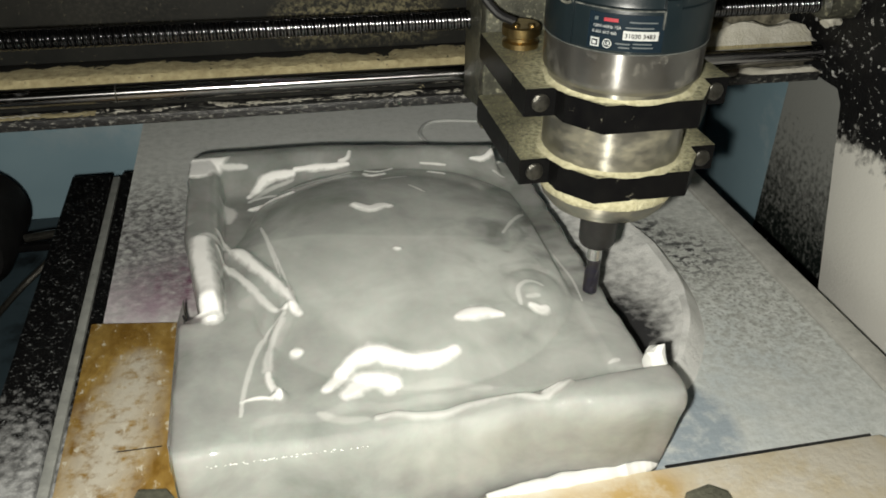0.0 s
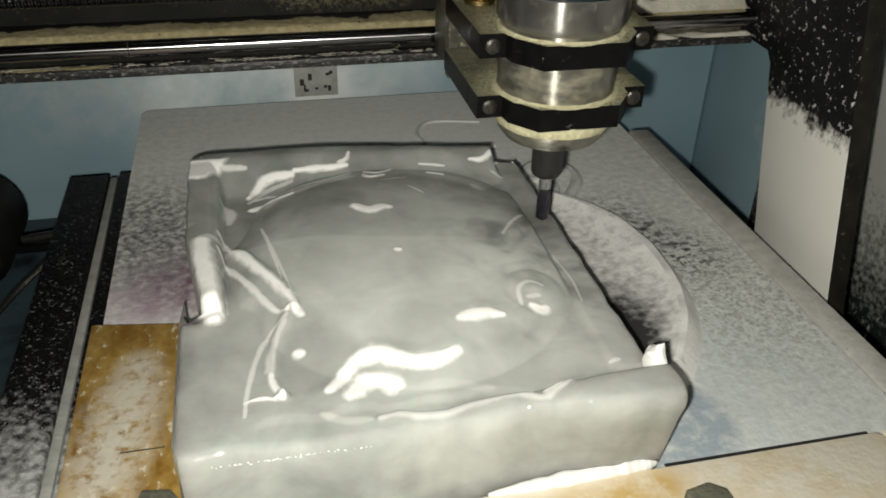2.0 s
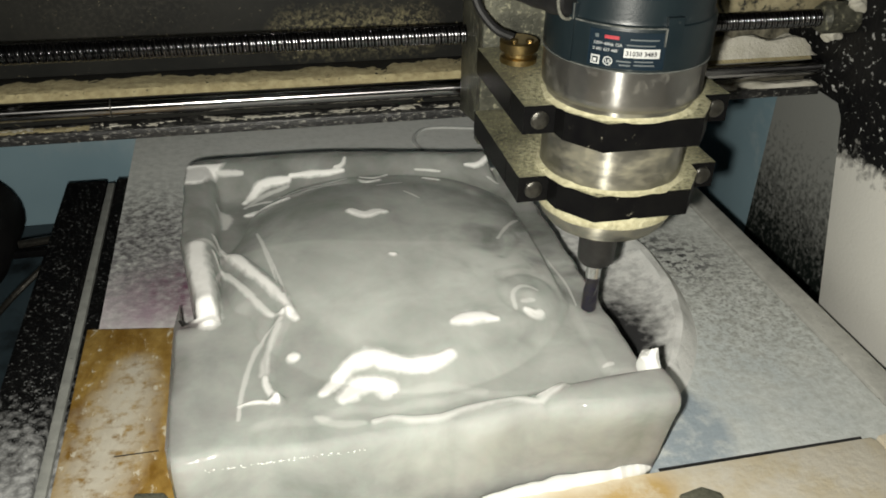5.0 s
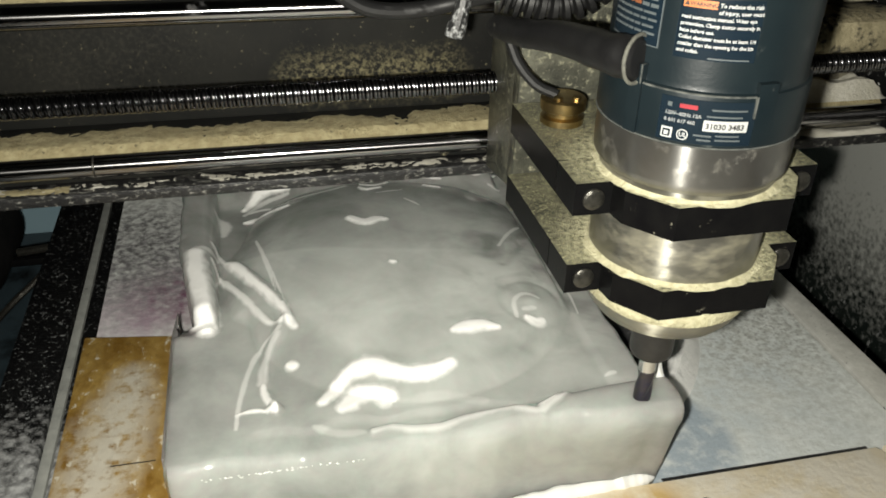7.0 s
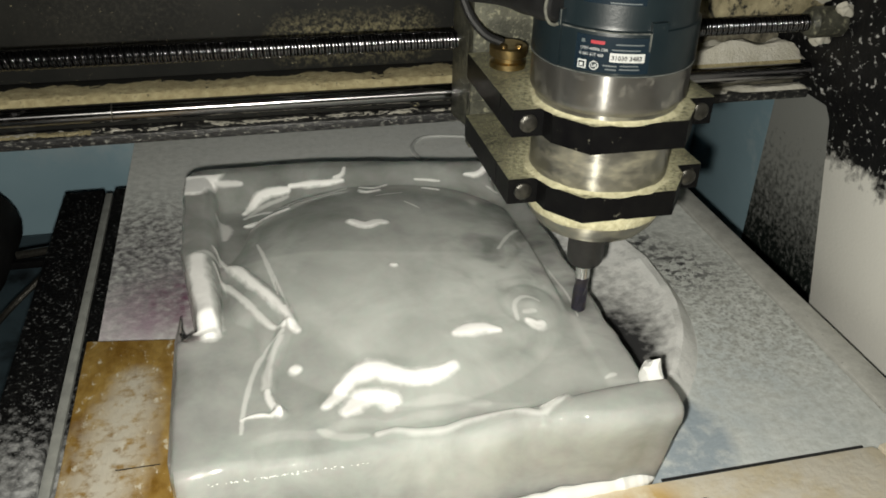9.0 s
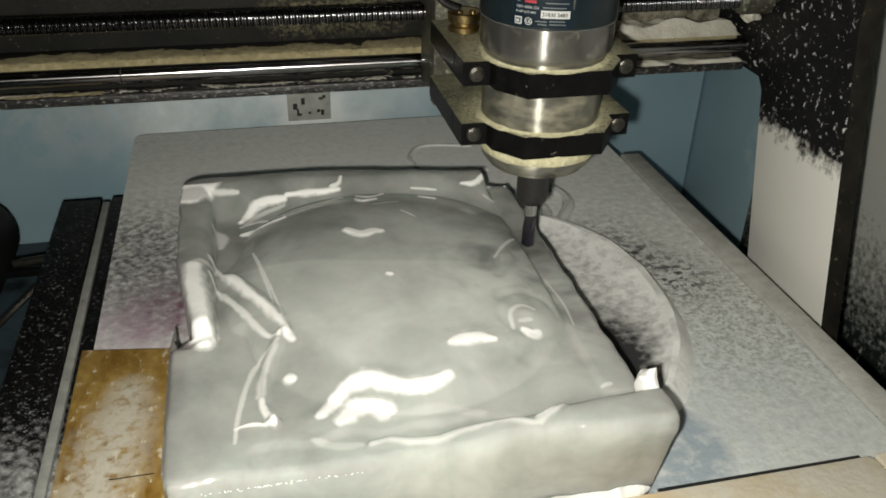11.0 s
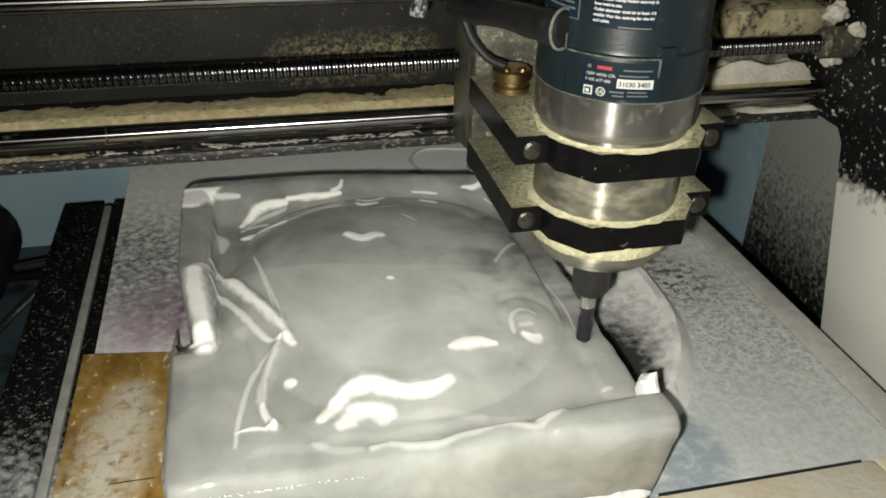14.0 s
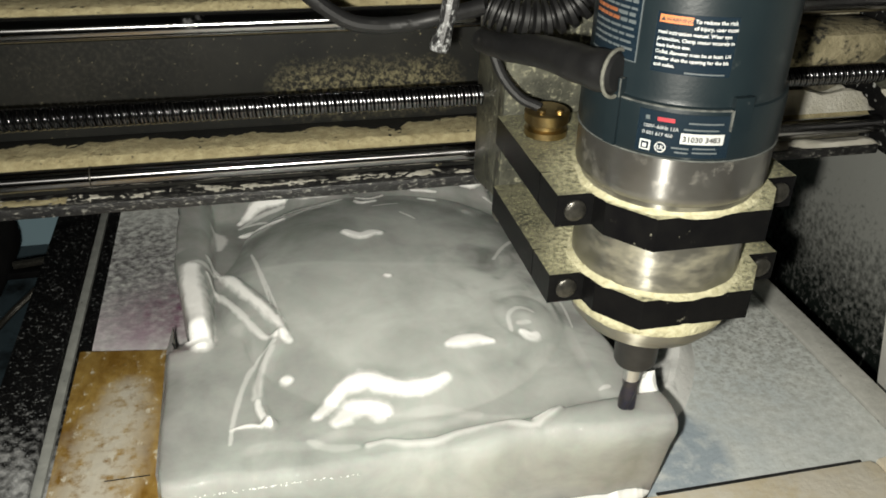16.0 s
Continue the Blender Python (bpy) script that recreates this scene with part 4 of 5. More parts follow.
def frost_and_glints(co):
    """How far packed snow, frost and painted glints whiten the relief: reach and density for points (n, 3)."""
    reach, dense = np.zeros(len(co)), np.ones(len(co))

    def streak(line, w, amount):
        nonlocal reach, dense
        knots = np.array([p[:2] for p in curve_points([(x, y, 0) for x, y in line], 5)])
        v = np.zeros(len(co))
        last = len(knots) - 1
        for i, (a, c) in enumerate(zip(knots, knots[1:])):
            ac = c - a
            t = np.clip(((co[:, :2] - a) @ ac) / max(1e-12, ac @ ac), 0, 1)
            d = np.hypot(*(co[:, :2] - a - t[:, None] * ac).T)
            u = (i + t) / last
            ends = [noise.noise(Vector((e[0] * 70, e[1] * 70, w * 500))) for e in (a, c)]
            wide = w * (0.45 + 0.55 * np.sin(np.pi * (0.08 + 0.84 * u)) ** 0.7 + 0.35 * (ends[0] * (1 - t) + ends[1] * t))
            v = np.maximum(v, np.clip(1 - d / (2 * wide), 0, 1))
        better = v > reach
        dense = np.where(better, amount, dense)
        reach = np.where(better, v, reach)

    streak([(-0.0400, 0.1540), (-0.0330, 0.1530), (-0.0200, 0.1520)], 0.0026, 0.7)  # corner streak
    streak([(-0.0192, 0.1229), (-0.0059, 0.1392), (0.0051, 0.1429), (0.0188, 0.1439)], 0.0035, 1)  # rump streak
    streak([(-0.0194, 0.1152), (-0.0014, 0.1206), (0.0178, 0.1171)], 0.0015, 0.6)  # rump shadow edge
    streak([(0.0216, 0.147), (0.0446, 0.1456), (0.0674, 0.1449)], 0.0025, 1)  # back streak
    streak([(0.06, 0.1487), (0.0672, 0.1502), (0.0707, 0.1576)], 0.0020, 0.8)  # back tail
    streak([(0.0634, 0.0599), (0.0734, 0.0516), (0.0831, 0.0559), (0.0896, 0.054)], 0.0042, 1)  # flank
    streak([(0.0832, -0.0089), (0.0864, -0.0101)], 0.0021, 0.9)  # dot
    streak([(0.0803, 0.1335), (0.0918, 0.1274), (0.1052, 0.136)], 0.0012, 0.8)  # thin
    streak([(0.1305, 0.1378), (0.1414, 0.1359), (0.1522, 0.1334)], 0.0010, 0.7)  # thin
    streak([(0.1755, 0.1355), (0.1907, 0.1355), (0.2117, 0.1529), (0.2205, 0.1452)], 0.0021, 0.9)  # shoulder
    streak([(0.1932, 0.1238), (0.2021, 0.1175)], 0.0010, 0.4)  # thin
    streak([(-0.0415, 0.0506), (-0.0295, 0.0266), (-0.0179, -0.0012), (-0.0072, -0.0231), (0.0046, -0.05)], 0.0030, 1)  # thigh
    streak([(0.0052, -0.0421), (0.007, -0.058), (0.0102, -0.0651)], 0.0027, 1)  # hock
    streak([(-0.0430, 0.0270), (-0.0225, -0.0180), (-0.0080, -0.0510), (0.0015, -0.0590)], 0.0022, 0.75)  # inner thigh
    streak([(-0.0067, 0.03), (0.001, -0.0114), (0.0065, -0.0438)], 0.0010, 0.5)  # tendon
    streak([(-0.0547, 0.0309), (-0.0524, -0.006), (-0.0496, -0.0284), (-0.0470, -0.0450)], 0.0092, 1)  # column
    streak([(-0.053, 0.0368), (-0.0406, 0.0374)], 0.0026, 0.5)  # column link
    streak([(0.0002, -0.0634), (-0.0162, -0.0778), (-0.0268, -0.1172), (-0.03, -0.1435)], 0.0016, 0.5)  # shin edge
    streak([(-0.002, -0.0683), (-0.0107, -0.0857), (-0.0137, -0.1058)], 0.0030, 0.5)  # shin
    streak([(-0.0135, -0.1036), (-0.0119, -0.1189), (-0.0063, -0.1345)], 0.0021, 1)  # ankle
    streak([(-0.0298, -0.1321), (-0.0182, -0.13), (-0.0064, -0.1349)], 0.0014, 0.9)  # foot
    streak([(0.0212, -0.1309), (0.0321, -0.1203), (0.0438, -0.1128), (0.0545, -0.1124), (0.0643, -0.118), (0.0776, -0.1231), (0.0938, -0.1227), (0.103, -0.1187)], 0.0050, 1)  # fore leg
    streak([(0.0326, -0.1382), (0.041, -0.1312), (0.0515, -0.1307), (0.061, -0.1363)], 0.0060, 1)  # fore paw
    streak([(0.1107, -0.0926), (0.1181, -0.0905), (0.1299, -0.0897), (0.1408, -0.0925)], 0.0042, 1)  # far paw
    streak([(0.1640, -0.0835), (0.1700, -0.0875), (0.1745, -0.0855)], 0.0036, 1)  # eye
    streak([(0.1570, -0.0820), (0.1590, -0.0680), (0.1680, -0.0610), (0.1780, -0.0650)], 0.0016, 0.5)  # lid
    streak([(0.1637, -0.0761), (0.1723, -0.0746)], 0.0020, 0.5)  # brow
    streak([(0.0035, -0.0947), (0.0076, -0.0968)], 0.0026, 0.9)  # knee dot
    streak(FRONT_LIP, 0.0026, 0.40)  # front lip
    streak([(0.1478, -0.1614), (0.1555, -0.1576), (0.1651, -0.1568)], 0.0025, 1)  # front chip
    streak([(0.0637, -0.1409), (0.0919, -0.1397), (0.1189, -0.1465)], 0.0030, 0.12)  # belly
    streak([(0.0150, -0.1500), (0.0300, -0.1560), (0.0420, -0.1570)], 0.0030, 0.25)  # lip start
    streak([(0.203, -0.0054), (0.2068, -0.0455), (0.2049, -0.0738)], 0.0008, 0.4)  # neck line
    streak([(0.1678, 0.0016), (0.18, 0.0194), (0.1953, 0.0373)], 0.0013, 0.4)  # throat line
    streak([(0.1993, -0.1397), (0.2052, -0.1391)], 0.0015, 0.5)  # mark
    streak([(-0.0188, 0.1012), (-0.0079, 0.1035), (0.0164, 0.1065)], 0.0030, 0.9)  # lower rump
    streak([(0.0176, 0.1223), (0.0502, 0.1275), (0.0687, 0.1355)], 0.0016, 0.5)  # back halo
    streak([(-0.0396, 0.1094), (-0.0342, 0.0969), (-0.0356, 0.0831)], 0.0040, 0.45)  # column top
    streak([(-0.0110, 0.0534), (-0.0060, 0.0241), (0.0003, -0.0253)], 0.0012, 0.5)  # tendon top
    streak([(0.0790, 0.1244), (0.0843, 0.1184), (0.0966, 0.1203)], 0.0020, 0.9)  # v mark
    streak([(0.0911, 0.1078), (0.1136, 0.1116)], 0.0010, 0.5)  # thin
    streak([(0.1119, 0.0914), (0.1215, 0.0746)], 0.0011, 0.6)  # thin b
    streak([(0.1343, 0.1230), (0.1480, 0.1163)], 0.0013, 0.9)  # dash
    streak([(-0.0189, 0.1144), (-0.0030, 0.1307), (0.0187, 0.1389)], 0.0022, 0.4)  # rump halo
    # square patch of frost on the far corner
    inside = np.minimum(np.minimum(co[:, 0] + 0.0720, -0.0300 - 0.55 * (0.162 - co[:, 1]) - co[:, 0]), np.minimum(co[:, 1] - 0.1270, 0.1690 - co[:, 1]))
    patch = np.clip(inside / 0.010, 0, 0.8)
    dense = np.where(patch > reach, 1.0, dense)
    reach = np.maximum(reach, patch)
    return reach, dense


def ice_material():
    """Glossy ice: a cloudy core scatters light, the outer shell is clear."""
    m = bpy.data.materials.new("clear_ice")
    m.use_nodes = True
    nt = m.node_tree
    b = nt.nodes["Principled BSDF"]
    b.inputs["Base Color"].default_value = (0.635, 0.66, 0.63, 1)
    b.inputs["Roughness"].default_value = 0.05
    b.inputs["IOR"].default_value = 1.31
    b.inputs["Subsurface Weight"].default_value = 1.0
    b.inputs["Subsurface Radius"].default_value = (0.85, 1.0, 0.95)
    b.inputs["Subsurface Scale"].default_value = 0.035
    co = nt.nodes.new("ShaderNodeTexCoord")

    def noise_tex(s, detail):
        n = nt.nodes.new("ShaderNodeTexNoise")
        n.inputs["Scale"].default_value, n.inputs["Detail"].default_value = s, detail
        nt.links.new(co.outputs["Object"], n.inputs["Vector"])
        return n.outputs[0]

    d = nt.nodes.new("ShaderNodeVectorMath")
    d.operation = "DISTANCE"
    d.inputs[1].default_value = (0.100, -0.060, 0.095)
    nt.links.new(co.outputs["Object"], d.inputs[0])
    a = nt.nodes.new("ShaderNodeMath")
    a.operation = "MULTIPLY_ADD"
    a.inputs[1].default_value = 0.16
    nt.links.new(noise_tex(11, 4), a.inputs[0])
    nt.links.new(d.outputs["Value"], a.inputs[2])
    r = nt.nodes.new("ShaderNodeMapRange")
    r.inputs[1].default_value, r.inputs[2].default_value, r.inputs[3].default_value, r.inputs[4].default_value = 0.08, 0.25, 0.14, 0.53
    nt.links.new(a.outputs[0], r.inputs[0])
    wisp = nt.nodes.new("ShaderNodeTexNoise")
    wisp.inputs["Scale"].default_value, wisp.inputs["Detail"].default_value, wisp.inputs["Roughness"].default_value, wisp.inputs["Distortion"].default_value = 19, 5, 0.55, 0.3
    nt.links.new(co.outputs["Object"], wisp.inputs["Vector"])
    w = nt.nodes.new("ShaderNodeMath")
    w.operation = "MULTIPLY_ADD"
    w.inputs[1].default_value, w.inputs[2].default_value = 0.75, -0.375
    nt.links.new(wisp.outputs[0], w.inputs[0])
    total = nt.nodes.new("ShaderNodeMath")
    total.use_clamp = True
    # the cloud ends along a straight freezing front, and swirls clear towards the cutter
    sx = nt.nodes.new("ShaderNodeVectorMath")
    sx.operation = "DOT_PRODUCT"
    sx.inputs[1].default_value = (0.188, 1.0, 0.0)
    nt.links.new(co.outputs["Object"], sx.inputs[0])
    front = nt.nodes.new("ShaderNodeMapRange")
    front.inputs[1].default_value, front.inputs[2].default_value, front.inputs[3].default_value, front.inputs[4].default_value = 0.0225, 0.0265, -0.02, 0.08
    nt.links.new(sx.outputs["Value"], front.inputs[0])
    swirl = nt.nodes.new("ShaderNodeTexNoise")
    swirl.inputs["Scale"].default_value, swirl.inputs["Detail"].default_value, swirl.inputs["Distortion"].default_value = 30, 3, 0.45
    nt.links.new(co.outputs["Object"], swirl.inputs["Vector"])
    far = nt.nodes.new("ShaderNodeVectorMath")
    far.operation = "DISTANCE"
    far.inputs[1].default_value = (0.195, -0.03, 0.08)
    nt.links.new(co.outputs["Object"], far.inputs[0])
    near = nt.nodes.new("ShaderNodeMapRange")
    near.inputs[1].default_value, near.inputs[2].default_value, near.inputs[3].default_value, near.inputs[4].default_value = 0.03, 0.10, 1.0, 0.12
    nt.links.new(far.outputs["Value"], near.inputs[0])
    patchy = nt.nodes.new("ShaderNodeMapRange")
    patchy.inputs[1].default_value, patchy.inputs[2].default_value, patchy.inputs[3].default_value, patchy.inputs[4].default_value = 0.42, 0.64, -0.10, 0.30
    nt.links.new(swirl.outputs[0], patchy.inputs[0])
    weigh = nt.nodes.new("ShaderNodeMath")
    weigh.operation = "MULTIPLY"
    nt.links.new(near.outputs[0], weigh.inputs[0])
    nt.links.new(patchy.outputs[0], weigh.inputs[1])
    sums = w.outputs[0]
    for extra in (front.outputs[0], weigh.outputs[0]):
        add = nt.nodes.new("ShaderNodeMath")
        nt.links.new(sums, add.inputs[0])
        nt.links.new(extra, add.inputs[1])
        sums = add.outputs[0]
    nt.links.new(r.outputs[0], total.inputs[0])
    nt.links.new(sums, total.inputs[1])
    nt.links.new(total.outputs[0], b.inputs["Transmission Weight"])
    bp = nt.nodes.new("ShaderNodeBump")
    bp.inputs["Strength"].default_value, bp.inputs["Distance"].default_value = 0.04, 0.002
    nt.links.new(noise_tex(60, 4), bp.inputs["Height"])
    nt.links.new(bp.outputs[0], b.inputs["Normal"])
    # frost packed into the cuts, and glints painted into the colour as white
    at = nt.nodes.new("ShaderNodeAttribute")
    at.attribute_name = "frost_glint_reach"
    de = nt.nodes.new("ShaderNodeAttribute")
    de.attribute_name = "frost_glint_dense"
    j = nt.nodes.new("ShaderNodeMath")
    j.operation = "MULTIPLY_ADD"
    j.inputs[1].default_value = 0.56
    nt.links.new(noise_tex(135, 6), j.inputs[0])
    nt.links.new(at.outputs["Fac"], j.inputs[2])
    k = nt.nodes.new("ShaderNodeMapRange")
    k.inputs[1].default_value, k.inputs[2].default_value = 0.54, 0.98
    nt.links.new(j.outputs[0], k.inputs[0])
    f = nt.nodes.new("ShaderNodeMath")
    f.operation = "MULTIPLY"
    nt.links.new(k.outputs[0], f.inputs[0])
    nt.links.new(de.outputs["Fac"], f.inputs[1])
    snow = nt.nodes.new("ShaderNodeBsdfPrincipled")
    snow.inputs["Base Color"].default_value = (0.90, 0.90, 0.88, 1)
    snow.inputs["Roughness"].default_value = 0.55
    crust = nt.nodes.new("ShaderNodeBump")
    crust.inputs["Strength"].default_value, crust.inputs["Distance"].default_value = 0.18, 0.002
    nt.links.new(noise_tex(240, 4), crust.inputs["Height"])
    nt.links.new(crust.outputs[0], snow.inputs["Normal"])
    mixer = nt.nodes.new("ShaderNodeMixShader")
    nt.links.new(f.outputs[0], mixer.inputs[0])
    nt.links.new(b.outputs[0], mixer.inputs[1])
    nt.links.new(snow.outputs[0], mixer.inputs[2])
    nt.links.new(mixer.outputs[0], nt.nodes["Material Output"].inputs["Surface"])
    return m


def ice_block():
    ice = thing("ice_block", "block of clear grey ice with a half-carved animal relief", "ice block")
    b = bmesh.new()
    nx, ny = 270, 300
    grid = []
    for j in range(ny + 1):
        row = []
        y = ICE_Y0 + (ICE_Y1 - ICE_Y0) * j / ny
        for i in range(nx + 1):
            x1 = right_edge(y)
            x0 = left_edge(y)
            x = -0.0672 + (x1 + 0.0672) * i / nx
            x += (x0 + 0.0672) * (1 - smooth(0.0, 0.040, x + 0.0672))
            yy = y - 0.030 * smooth(0.02, 0.25, x) * (j / ny) ** 2 - 0.0150 * smooth(0.135, 0.200, x) * (1 - j / ny) ** 8
            yy += (0.0022 * noise.noise(Vector((x * 42, 6.1, 0.0))) + 0.0004 * noise.noise(Vector((x * 130, 9.3, 0.0)))) * (1 - j / ny) ** 30
            corner = max(0.0, y - (ICE_Y1 - 0.014))
            x += (0.014 - math.sqrt(max(0.0, 0.014 ** 2 - corner ** 2))) * (1 - smooth(0.0, 0.06, x - x0))
            row.append(b.verts.new((x, yy, ice_top(x, yy))))
        grid.append(row)
    for j in range(ny):
        for i in range(nx):
            b.faces.new((grid[j][i], grid[j][i + 1], grid[j + 1][i + 1], grid[j + 1][i]))
    rim = grid[0] + [grid[j][nx] for j in range(1, ny + 1)] + grid[ny][-2::-1] + [grid[j][0] for j in range(ny - 1, 0, -1)]
    cx, cy = 0.083, 0.0
    prev = rim
    for depth, out in ((0.0008, 0.0022), (0.0028, 0.0044), (0.0065, 0.0058), (0.0120, 0.0062), (0.024, 0.0052), (0.045, 0.0045), (1.0, 0.0020)):
        ring = []
        for v in rim:
            z = 0.0005 if depth == 1.0 else max(0.001, v.co.z - depth)
            d = Vector((v.co.x - cx, v.co.y - cy, 0))
            d = Vector((math.copysign(1, d.x) if abs(d.x) / 0.153 > abs(d.y) / 0.168 else 0, math.copysign(1, d.y) if abs(d.y) / 0.168 >= abs(d.x) / 0.153 else 0, 0))
            w = out + 0.0012 * noise.noise(v.co * 34 + Vector((0, 0, depth * 60)))
            if d.y == 0:
                w *= 0.5
            if d.x > 0 and v.co.y > -0.145:
                w += 0.014 * min(1.0, depth / 0.045)
            if d.y < 0:
                w -= 0.0150 * smooth(0.12, 0.21, v.co.x) * min(1.0, (v.co.z - z) / 0.085)
            ring.append(b.verts.new((v.co.x + d.x * w, v.co.y + d.y * w, z)))
        for k in range(len(rim)):
            b.faces.new((prev[k], ring[k], ring[(k + 1) % len(rim)], prev[(k + 1) % len(rim)]))
        prev = ring
    b.faces.new(prev)
    ice_stuff = ice_material()
    body = part("carved_body", b, ice_stuff, ice, "clear grey ice, its cuts white with packed snow and painted glints", smooth=70)
    co = np.empty(len(body.data.vertices) * 3)
    body.data.vertices.foreach_get("co", co)
    co = co.reshape(-1, 3)
    reach, dense = frost_and_glints(co)
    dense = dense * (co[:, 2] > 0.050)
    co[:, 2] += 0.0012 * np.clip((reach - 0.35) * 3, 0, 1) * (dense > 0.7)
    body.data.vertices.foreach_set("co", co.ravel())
    for name, values in (("frost_glint_reach", reach), ("frost_glint_dense", dense)):
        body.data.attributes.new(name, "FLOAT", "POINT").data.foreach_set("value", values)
    # loose snow along the foot of the block, and white grains in place of glints on its front face
    rnd = random.Random(12)
    foot = curve_points([(0.112, -0.1760, 0.0105), (0.150, -0.1745, 0.0108), (0.190, -0.1722, 0.0108), (0.215, -0.1710, 0.0108), (0.2285, -0.1702, 0.0100)], 12)
    part("snow_line", tube(foot, [0.0010 + 0.0052 * math.sin(math.pi * (0.02 + 0.98 * i / (len(foot) - 1))) ** 0.6 * (1 + 0.35 * noise.noise(Vector((i * 0.35, 3, 1)))) for i in range(len(foot))], 12), mat_snow, ice, "line of white snow at the foot")
    # a thin upright sliver left standing beside the wooden board, and a black tube as painted shade below the column
    part("ice_sliver", prism([(-0.0722, -0.150), (-0.0722, -0.034), (-0.0690, -0.003), (-0.0672, -0.028), (-0.0672, -0.150)], 0.012, 0.0645, 0.0006), ice_stuff, ice, "thin clear sliver of ice")
    part("crevice_shade", tube(curve_points([(-0.0680, -0.0260, 0.0650), (-0.0633, -0.0364, 0.0660), (-0.0540, -0.0394, 0.0665), (-0.0419, -0.0319, 0.0670), (-0.0376, -0.0212, 0.0680)], 6), 0.0009, 8), mat_ink_shade, ice, "black line standing in for shade in the crevice")
    b = bmesh.new()
    for i in range(70):
        u = rnd.random() if i % 3 else rnd.gauss(0.52, 0.10)
        c, q = Vector((-0.050 + 0.092 * u, -0.1722, 0.0655 - 0.0012 * u + rnd.gauss(0, 0.0005))), rnd.uniform(0.0002, 0.0006)
        v = [b.verts.new(c + q * Vector(d)) for d in ((1.6, 0, 0), (-1.6, 0, 0), (0, 1, 0), (0, -1, 0), (0, 0, 1), (0, 0, -1))]
        for t in ((0, 2, 4), (2, 1, 4), (1, 3, 4), (3, 0, 4), (2, 0, 5), (1, 2, 5), (3, 1, 5), (0, 3, 5)):
            b.faces.new([v[k] for k in t])
    part("glint_crest", b, mat_snow, ice, "line of white grains standing in for glints", smooth=0)
    part("ice_chip", chip(), mat_snow, ice, "opaque white ice chip", smooth=18)
    return ice


def chip():
    b = bmesh.new()
    bmesh.ops.create_icosphere(b, subdivisions=2, radius=1.0)
    for v in b.verts:
        s = 1 + 0.42 * noise.noise(v.co * 1.9)
        v.co = Vector((0.2255 + v.co.x * 0.0072 * s, -0.1480 + v.co.y * 0.0085 * s, 0.0795 + v.co.z * 0.0120 * s))
    return b


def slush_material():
    """White shavings that turn grey towards the block, whose shade is painted into the colour."""
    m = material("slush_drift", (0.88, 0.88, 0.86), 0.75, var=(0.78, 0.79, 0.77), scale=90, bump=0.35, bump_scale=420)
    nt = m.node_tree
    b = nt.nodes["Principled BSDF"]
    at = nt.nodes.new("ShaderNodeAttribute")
    at.attribute_name = "inner_shade"
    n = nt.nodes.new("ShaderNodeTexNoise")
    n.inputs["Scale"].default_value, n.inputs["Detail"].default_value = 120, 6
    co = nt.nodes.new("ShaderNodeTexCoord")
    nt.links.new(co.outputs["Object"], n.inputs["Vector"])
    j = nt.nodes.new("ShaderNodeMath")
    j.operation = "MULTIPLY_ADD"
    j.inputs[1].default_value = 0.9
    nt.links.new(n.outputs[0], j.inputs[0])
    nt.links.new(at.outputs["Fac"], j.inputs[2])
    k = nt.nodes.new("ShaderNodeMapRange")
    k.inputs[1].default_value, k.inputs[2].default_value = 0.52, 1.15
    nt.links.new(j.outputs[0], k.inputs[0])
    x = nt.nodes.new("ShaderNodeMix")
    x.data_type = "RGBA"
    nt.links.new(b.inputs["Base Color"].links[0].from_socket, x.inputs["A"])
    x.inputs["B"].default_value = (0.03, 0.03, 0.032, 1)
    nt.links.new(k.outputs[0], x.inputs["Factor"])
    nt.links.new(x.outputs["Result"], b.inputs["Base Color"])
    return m


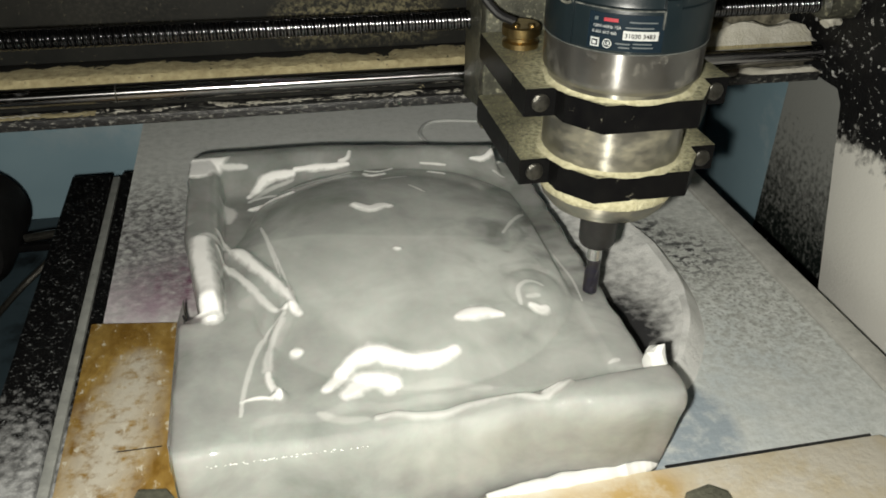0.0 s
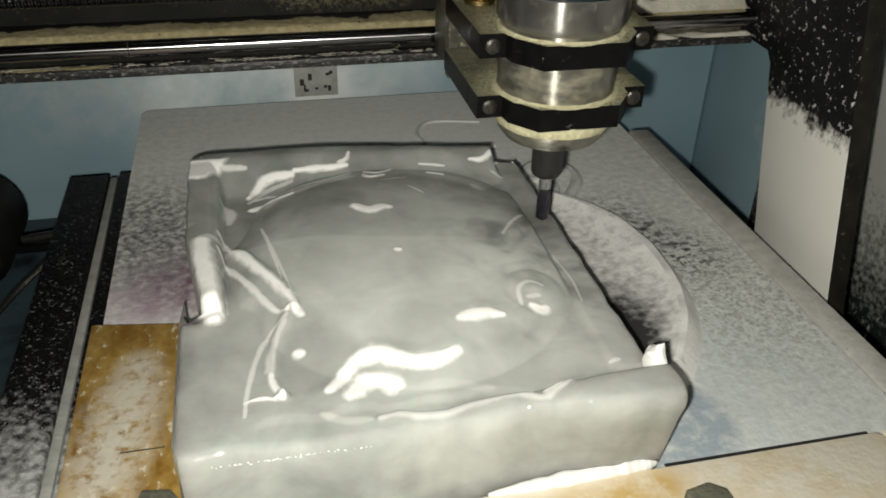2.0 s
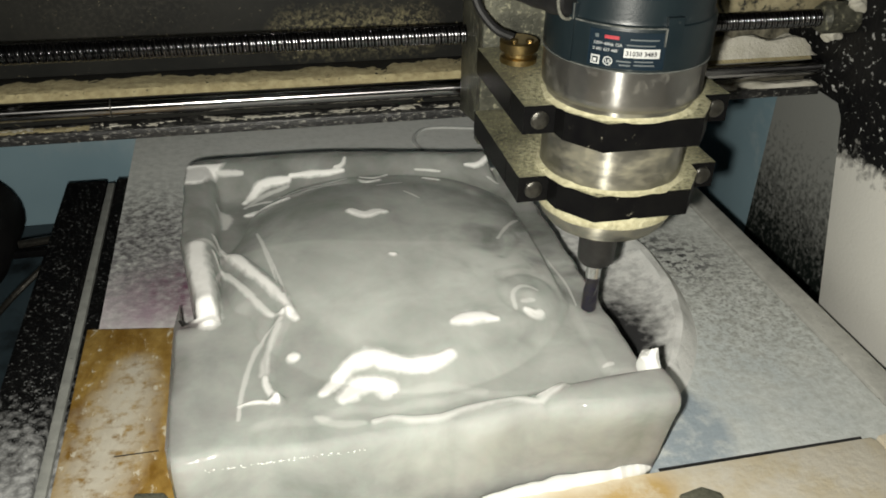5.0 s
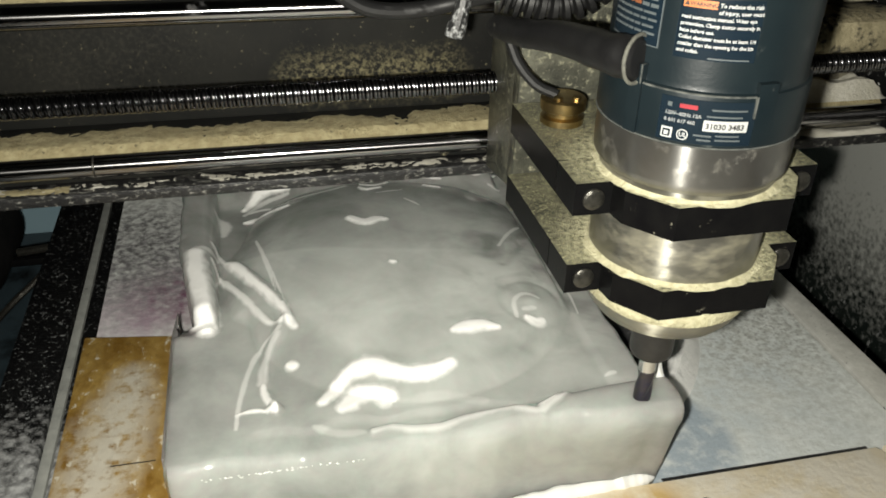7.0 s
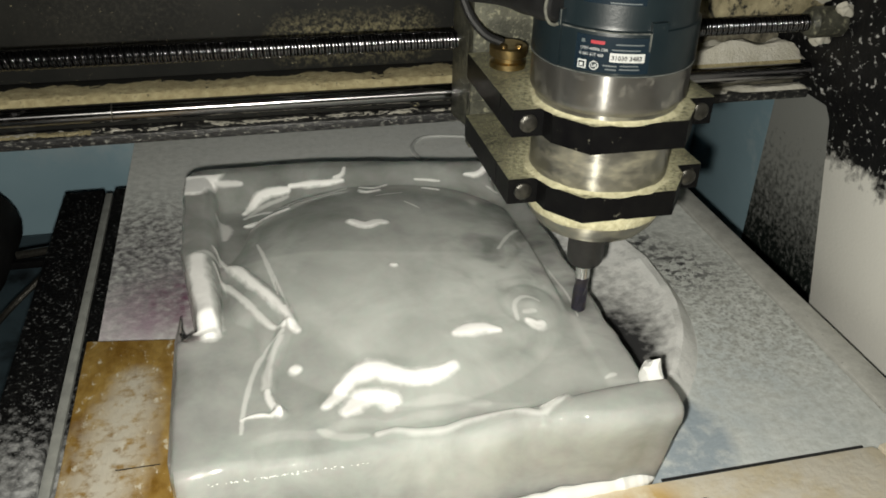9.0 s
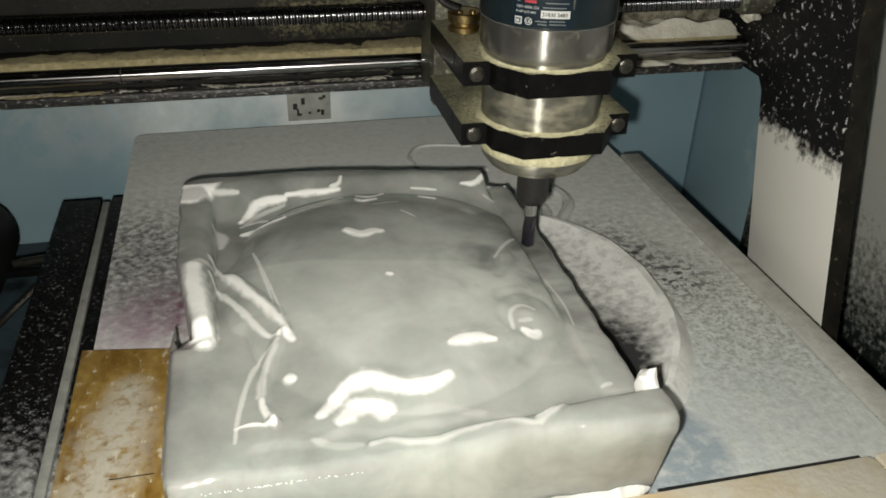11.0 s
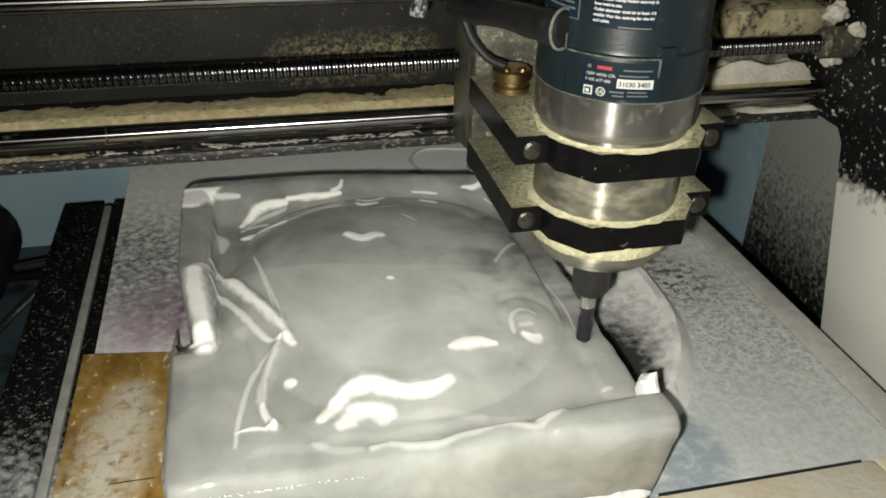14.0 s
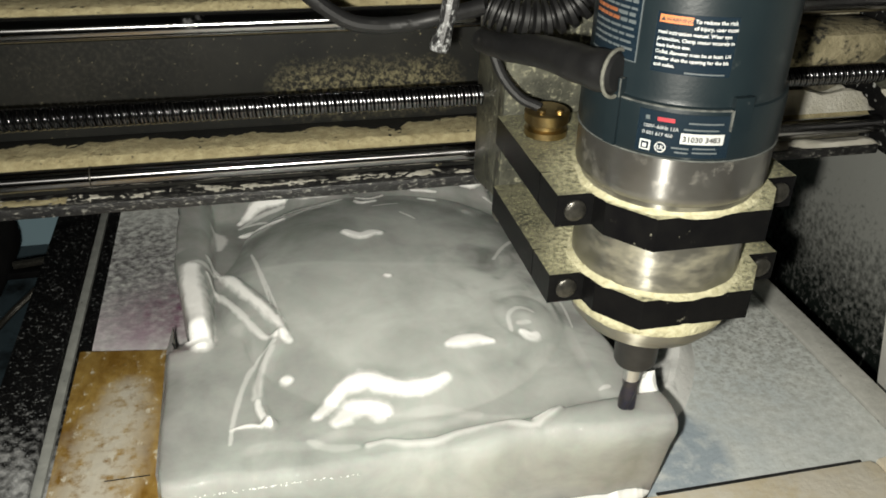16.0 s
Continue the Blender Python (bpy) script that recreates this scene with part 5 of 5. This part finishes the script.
def snow_bank():
    """The curved drift of ice shavings thrown beside the block."""
    b = bmesh.new()
    spine = curve_points([(0.268, 0.215, 0), (0.298, 0.178, 0), (0.325, 0.130, 0), (0.336, 0.075, 0), (0.333, 0.020, 0), (0.318, -0.030, 0), (0.290, -0.075, 0), (0.262, -0.100, 0)], 48)
    k = len(spine) - 1
    prev = None
    for i, p in enumerate(spine):
        d = (spine[min(i + 1, k)] - spine[max(i - 1, 0)]).normalized()
        out = Vector((-d.y, d.x, 0))
        end = math.sqrt(max(0.0, 1 - (2 * i / k - 1) ** 4))
        row = []
        inner = Vector((0.2335, p.y * 0.86 - 0.012, 0))
        for s, h in ((0.0170, -0.001), (0.0125, 0.0030), (0.0075, 0.0100), (0.0015, 0.0160), (-0.06, 0.0165), (-0.15, 0.0122), (-0.34, 0.0076), (-0.58, 0.0050), (-0.85, 0.0020), (-1.0, -0.002)):
            q = p + out * s * (0.55 + 0.45 * end) if s >= 0 else p.lerp(inner, -s)
            nz = noise.noise(Vector((q.x * 45, q.y * 45, 2.0)))
            n2 = noise.noise(Vector((q.x * 330, q.y * 330, 5.0)))
            q = q + out * 0.0002 * n2
            row.append(b.verts.new((q.x, q.y, h * (0.15 + 0.85 * end) * (1 + 0.14 * nz) + 0.0002 * n2 if h > 0 else h)))
        if prev:
            for a in range(len(row) - 1):
                b.faces.new((prev[a], prev[a + 1], row[a + 1], row[a]))
        prev = row
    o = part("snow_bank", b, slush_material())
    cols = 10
    # amounts of painted shade across the drift, with more at its near end
    shade_base, low = (0, 0, 0, 0, 0.02, 0.08, 0.14, 0.28, 0.75, 1.4), (0, 0, 0, 0, 0, 0.16, 0.46, 0.75, 0.80, 0)
    o.data.attributes.new("inner_shade", "FLOAT", "POINT").data.foreach_set("value", [shade_base[i % cols] + low[i % cols] * smooth(0.065, -0.045, v.co.y) for i, v in enumerate(o.data.vertices)])
    for knots, r in (([(0.184, 0.350), (0.179, 0.385), (0.192, 0.412), (0.215, 0.418), (0.262, 0.408)], 0.0028), ([(0.080, 0.300), (0.130, 0.318), (0.185, 0.335), (0.262, 0.338)], 0.0050),
                     ([(0.268, 0.262), (0.296, 0.284), (0.322, 0.272), (0.326, 0.238), (0.300, 0.196)], 0.0070), ([(0.262, 0.240), (0.285, 0.246), (0.297, 0.228), (0.284, 0.200)], 0.0058)):
        c = part("frost_ridge", tube(curve_points([(x, y, 0.0004) for x, y in knots]), r, 8, flat=0.7), mat_slush)
        tagged(c, "thin ridge of frost on the grey board", "frost", kind="stuff")
    tagged(o, "curved drift of grey ice shavings on the board", "snow", kind="stuff")


def boards():
    w = thing("clamping_board", "golden wet wooden board smeared with snow, beside the ice", "board")
    b = prism([(-0.148, 0.052), (-0.0700, 0.0400), (-0.0695, -0.45), (-0.150, -0.45)], 0.0003, 0.0120, 0.0012)
    part("plank", b, mat_wood, w)
    f = thing("clamping_board", "pale wooden board covered in fine snow, in front of the ice", "board")
    b = prism([(0.06, -0.1770), (0.3885, -0.1761), (0.3920, -0.1800), (0.392, -0.42), (0.06, -0.42)], 0.0003, 0.0120, 0.0012)
    part("plank", b, mat_wood_snow, f)
    e = thing("clamping_board", "narrow pale wooden offcut beside the front board", "board")
    part("plank", prism([(0.3955, -0.1750), (0.470, -0.1640), (0.470, -0.42), (0.3960, -0.42)], 0.0012, 0.0110, 0.0012), mat_wood_snow, e)
    part("crack", box(-0.114, -0.086, -0.0948, -0.0940, 0.0119, 0.0123), mat_ink_shade, w, "dark crack")
    for x, y, r in ((0.243, -0.2135, 8), (-0.088, -0.150, -12)):
        c = thing("clamp_block", "small dark grey-green clamping block on the wooden board", "clamp block", "clamp blocks")
        o = prism([(-0.0135, -0.012), (0.012, -0.013), (0.0145, 0.004), (0.006, 0.0125), (-0.011, 0.0115)], 0.0122, 0.0200, 0.001)
        q = part("block", o, mat_cork, c)
        c.matrix_basis = pose(x, y, 0, 0, 0, r)


room()
housing()
bed()
tray()
drive()
gantry_ob = gantry()
carriage_ob = carriage()
router_ob = router()
cable_ob = cabling()
ice_block()
snow_bank()
boards()


# ---- what moves: the gantry runs to and fro, and the carriage steps over at each end ----
def motions():
    turns = [(-2.15, -0.2296), (2.32, 0.0082), (6.88, -0.2290), (11.31, 0.0040), (15.75, -0.2300), (20.2, 0.0050)]
    steps = [(0.0, 0.0027), (2.22, 0.0027), (2.42, 0.0), (6.78, 0.0), (6.98, -0.0036), (11.2, -0.0036), (11.4, -0.0050), (15.65, -0.0050), (15.85, -0.0070), (16.0, -0.0070)]

    def along(t, table):
        for (a, va), (c, vc) in zip(table, table[1:]):
            if a <= t <= c:
                return va + (vc - va) * (t - a) / (c - a)
    times = sorted({0.0, 16.0} | {round(0.5 * k, 2) for k in range(33)} | {round(a + d, 2) for a, _ in turns[1:5] for d in (-0.12, -0.04, 0.0, 0.04, 0.12)})
    walk(gantry_ob, [(t, pose(0, along(t, turns), 0)) for t in times])
    for ob in (carriage_ob, router_ob, cable_ob):
        walk(ob, [(t, pose(along(t, steps), along(t, turns), 0)) for t in times])


motions()
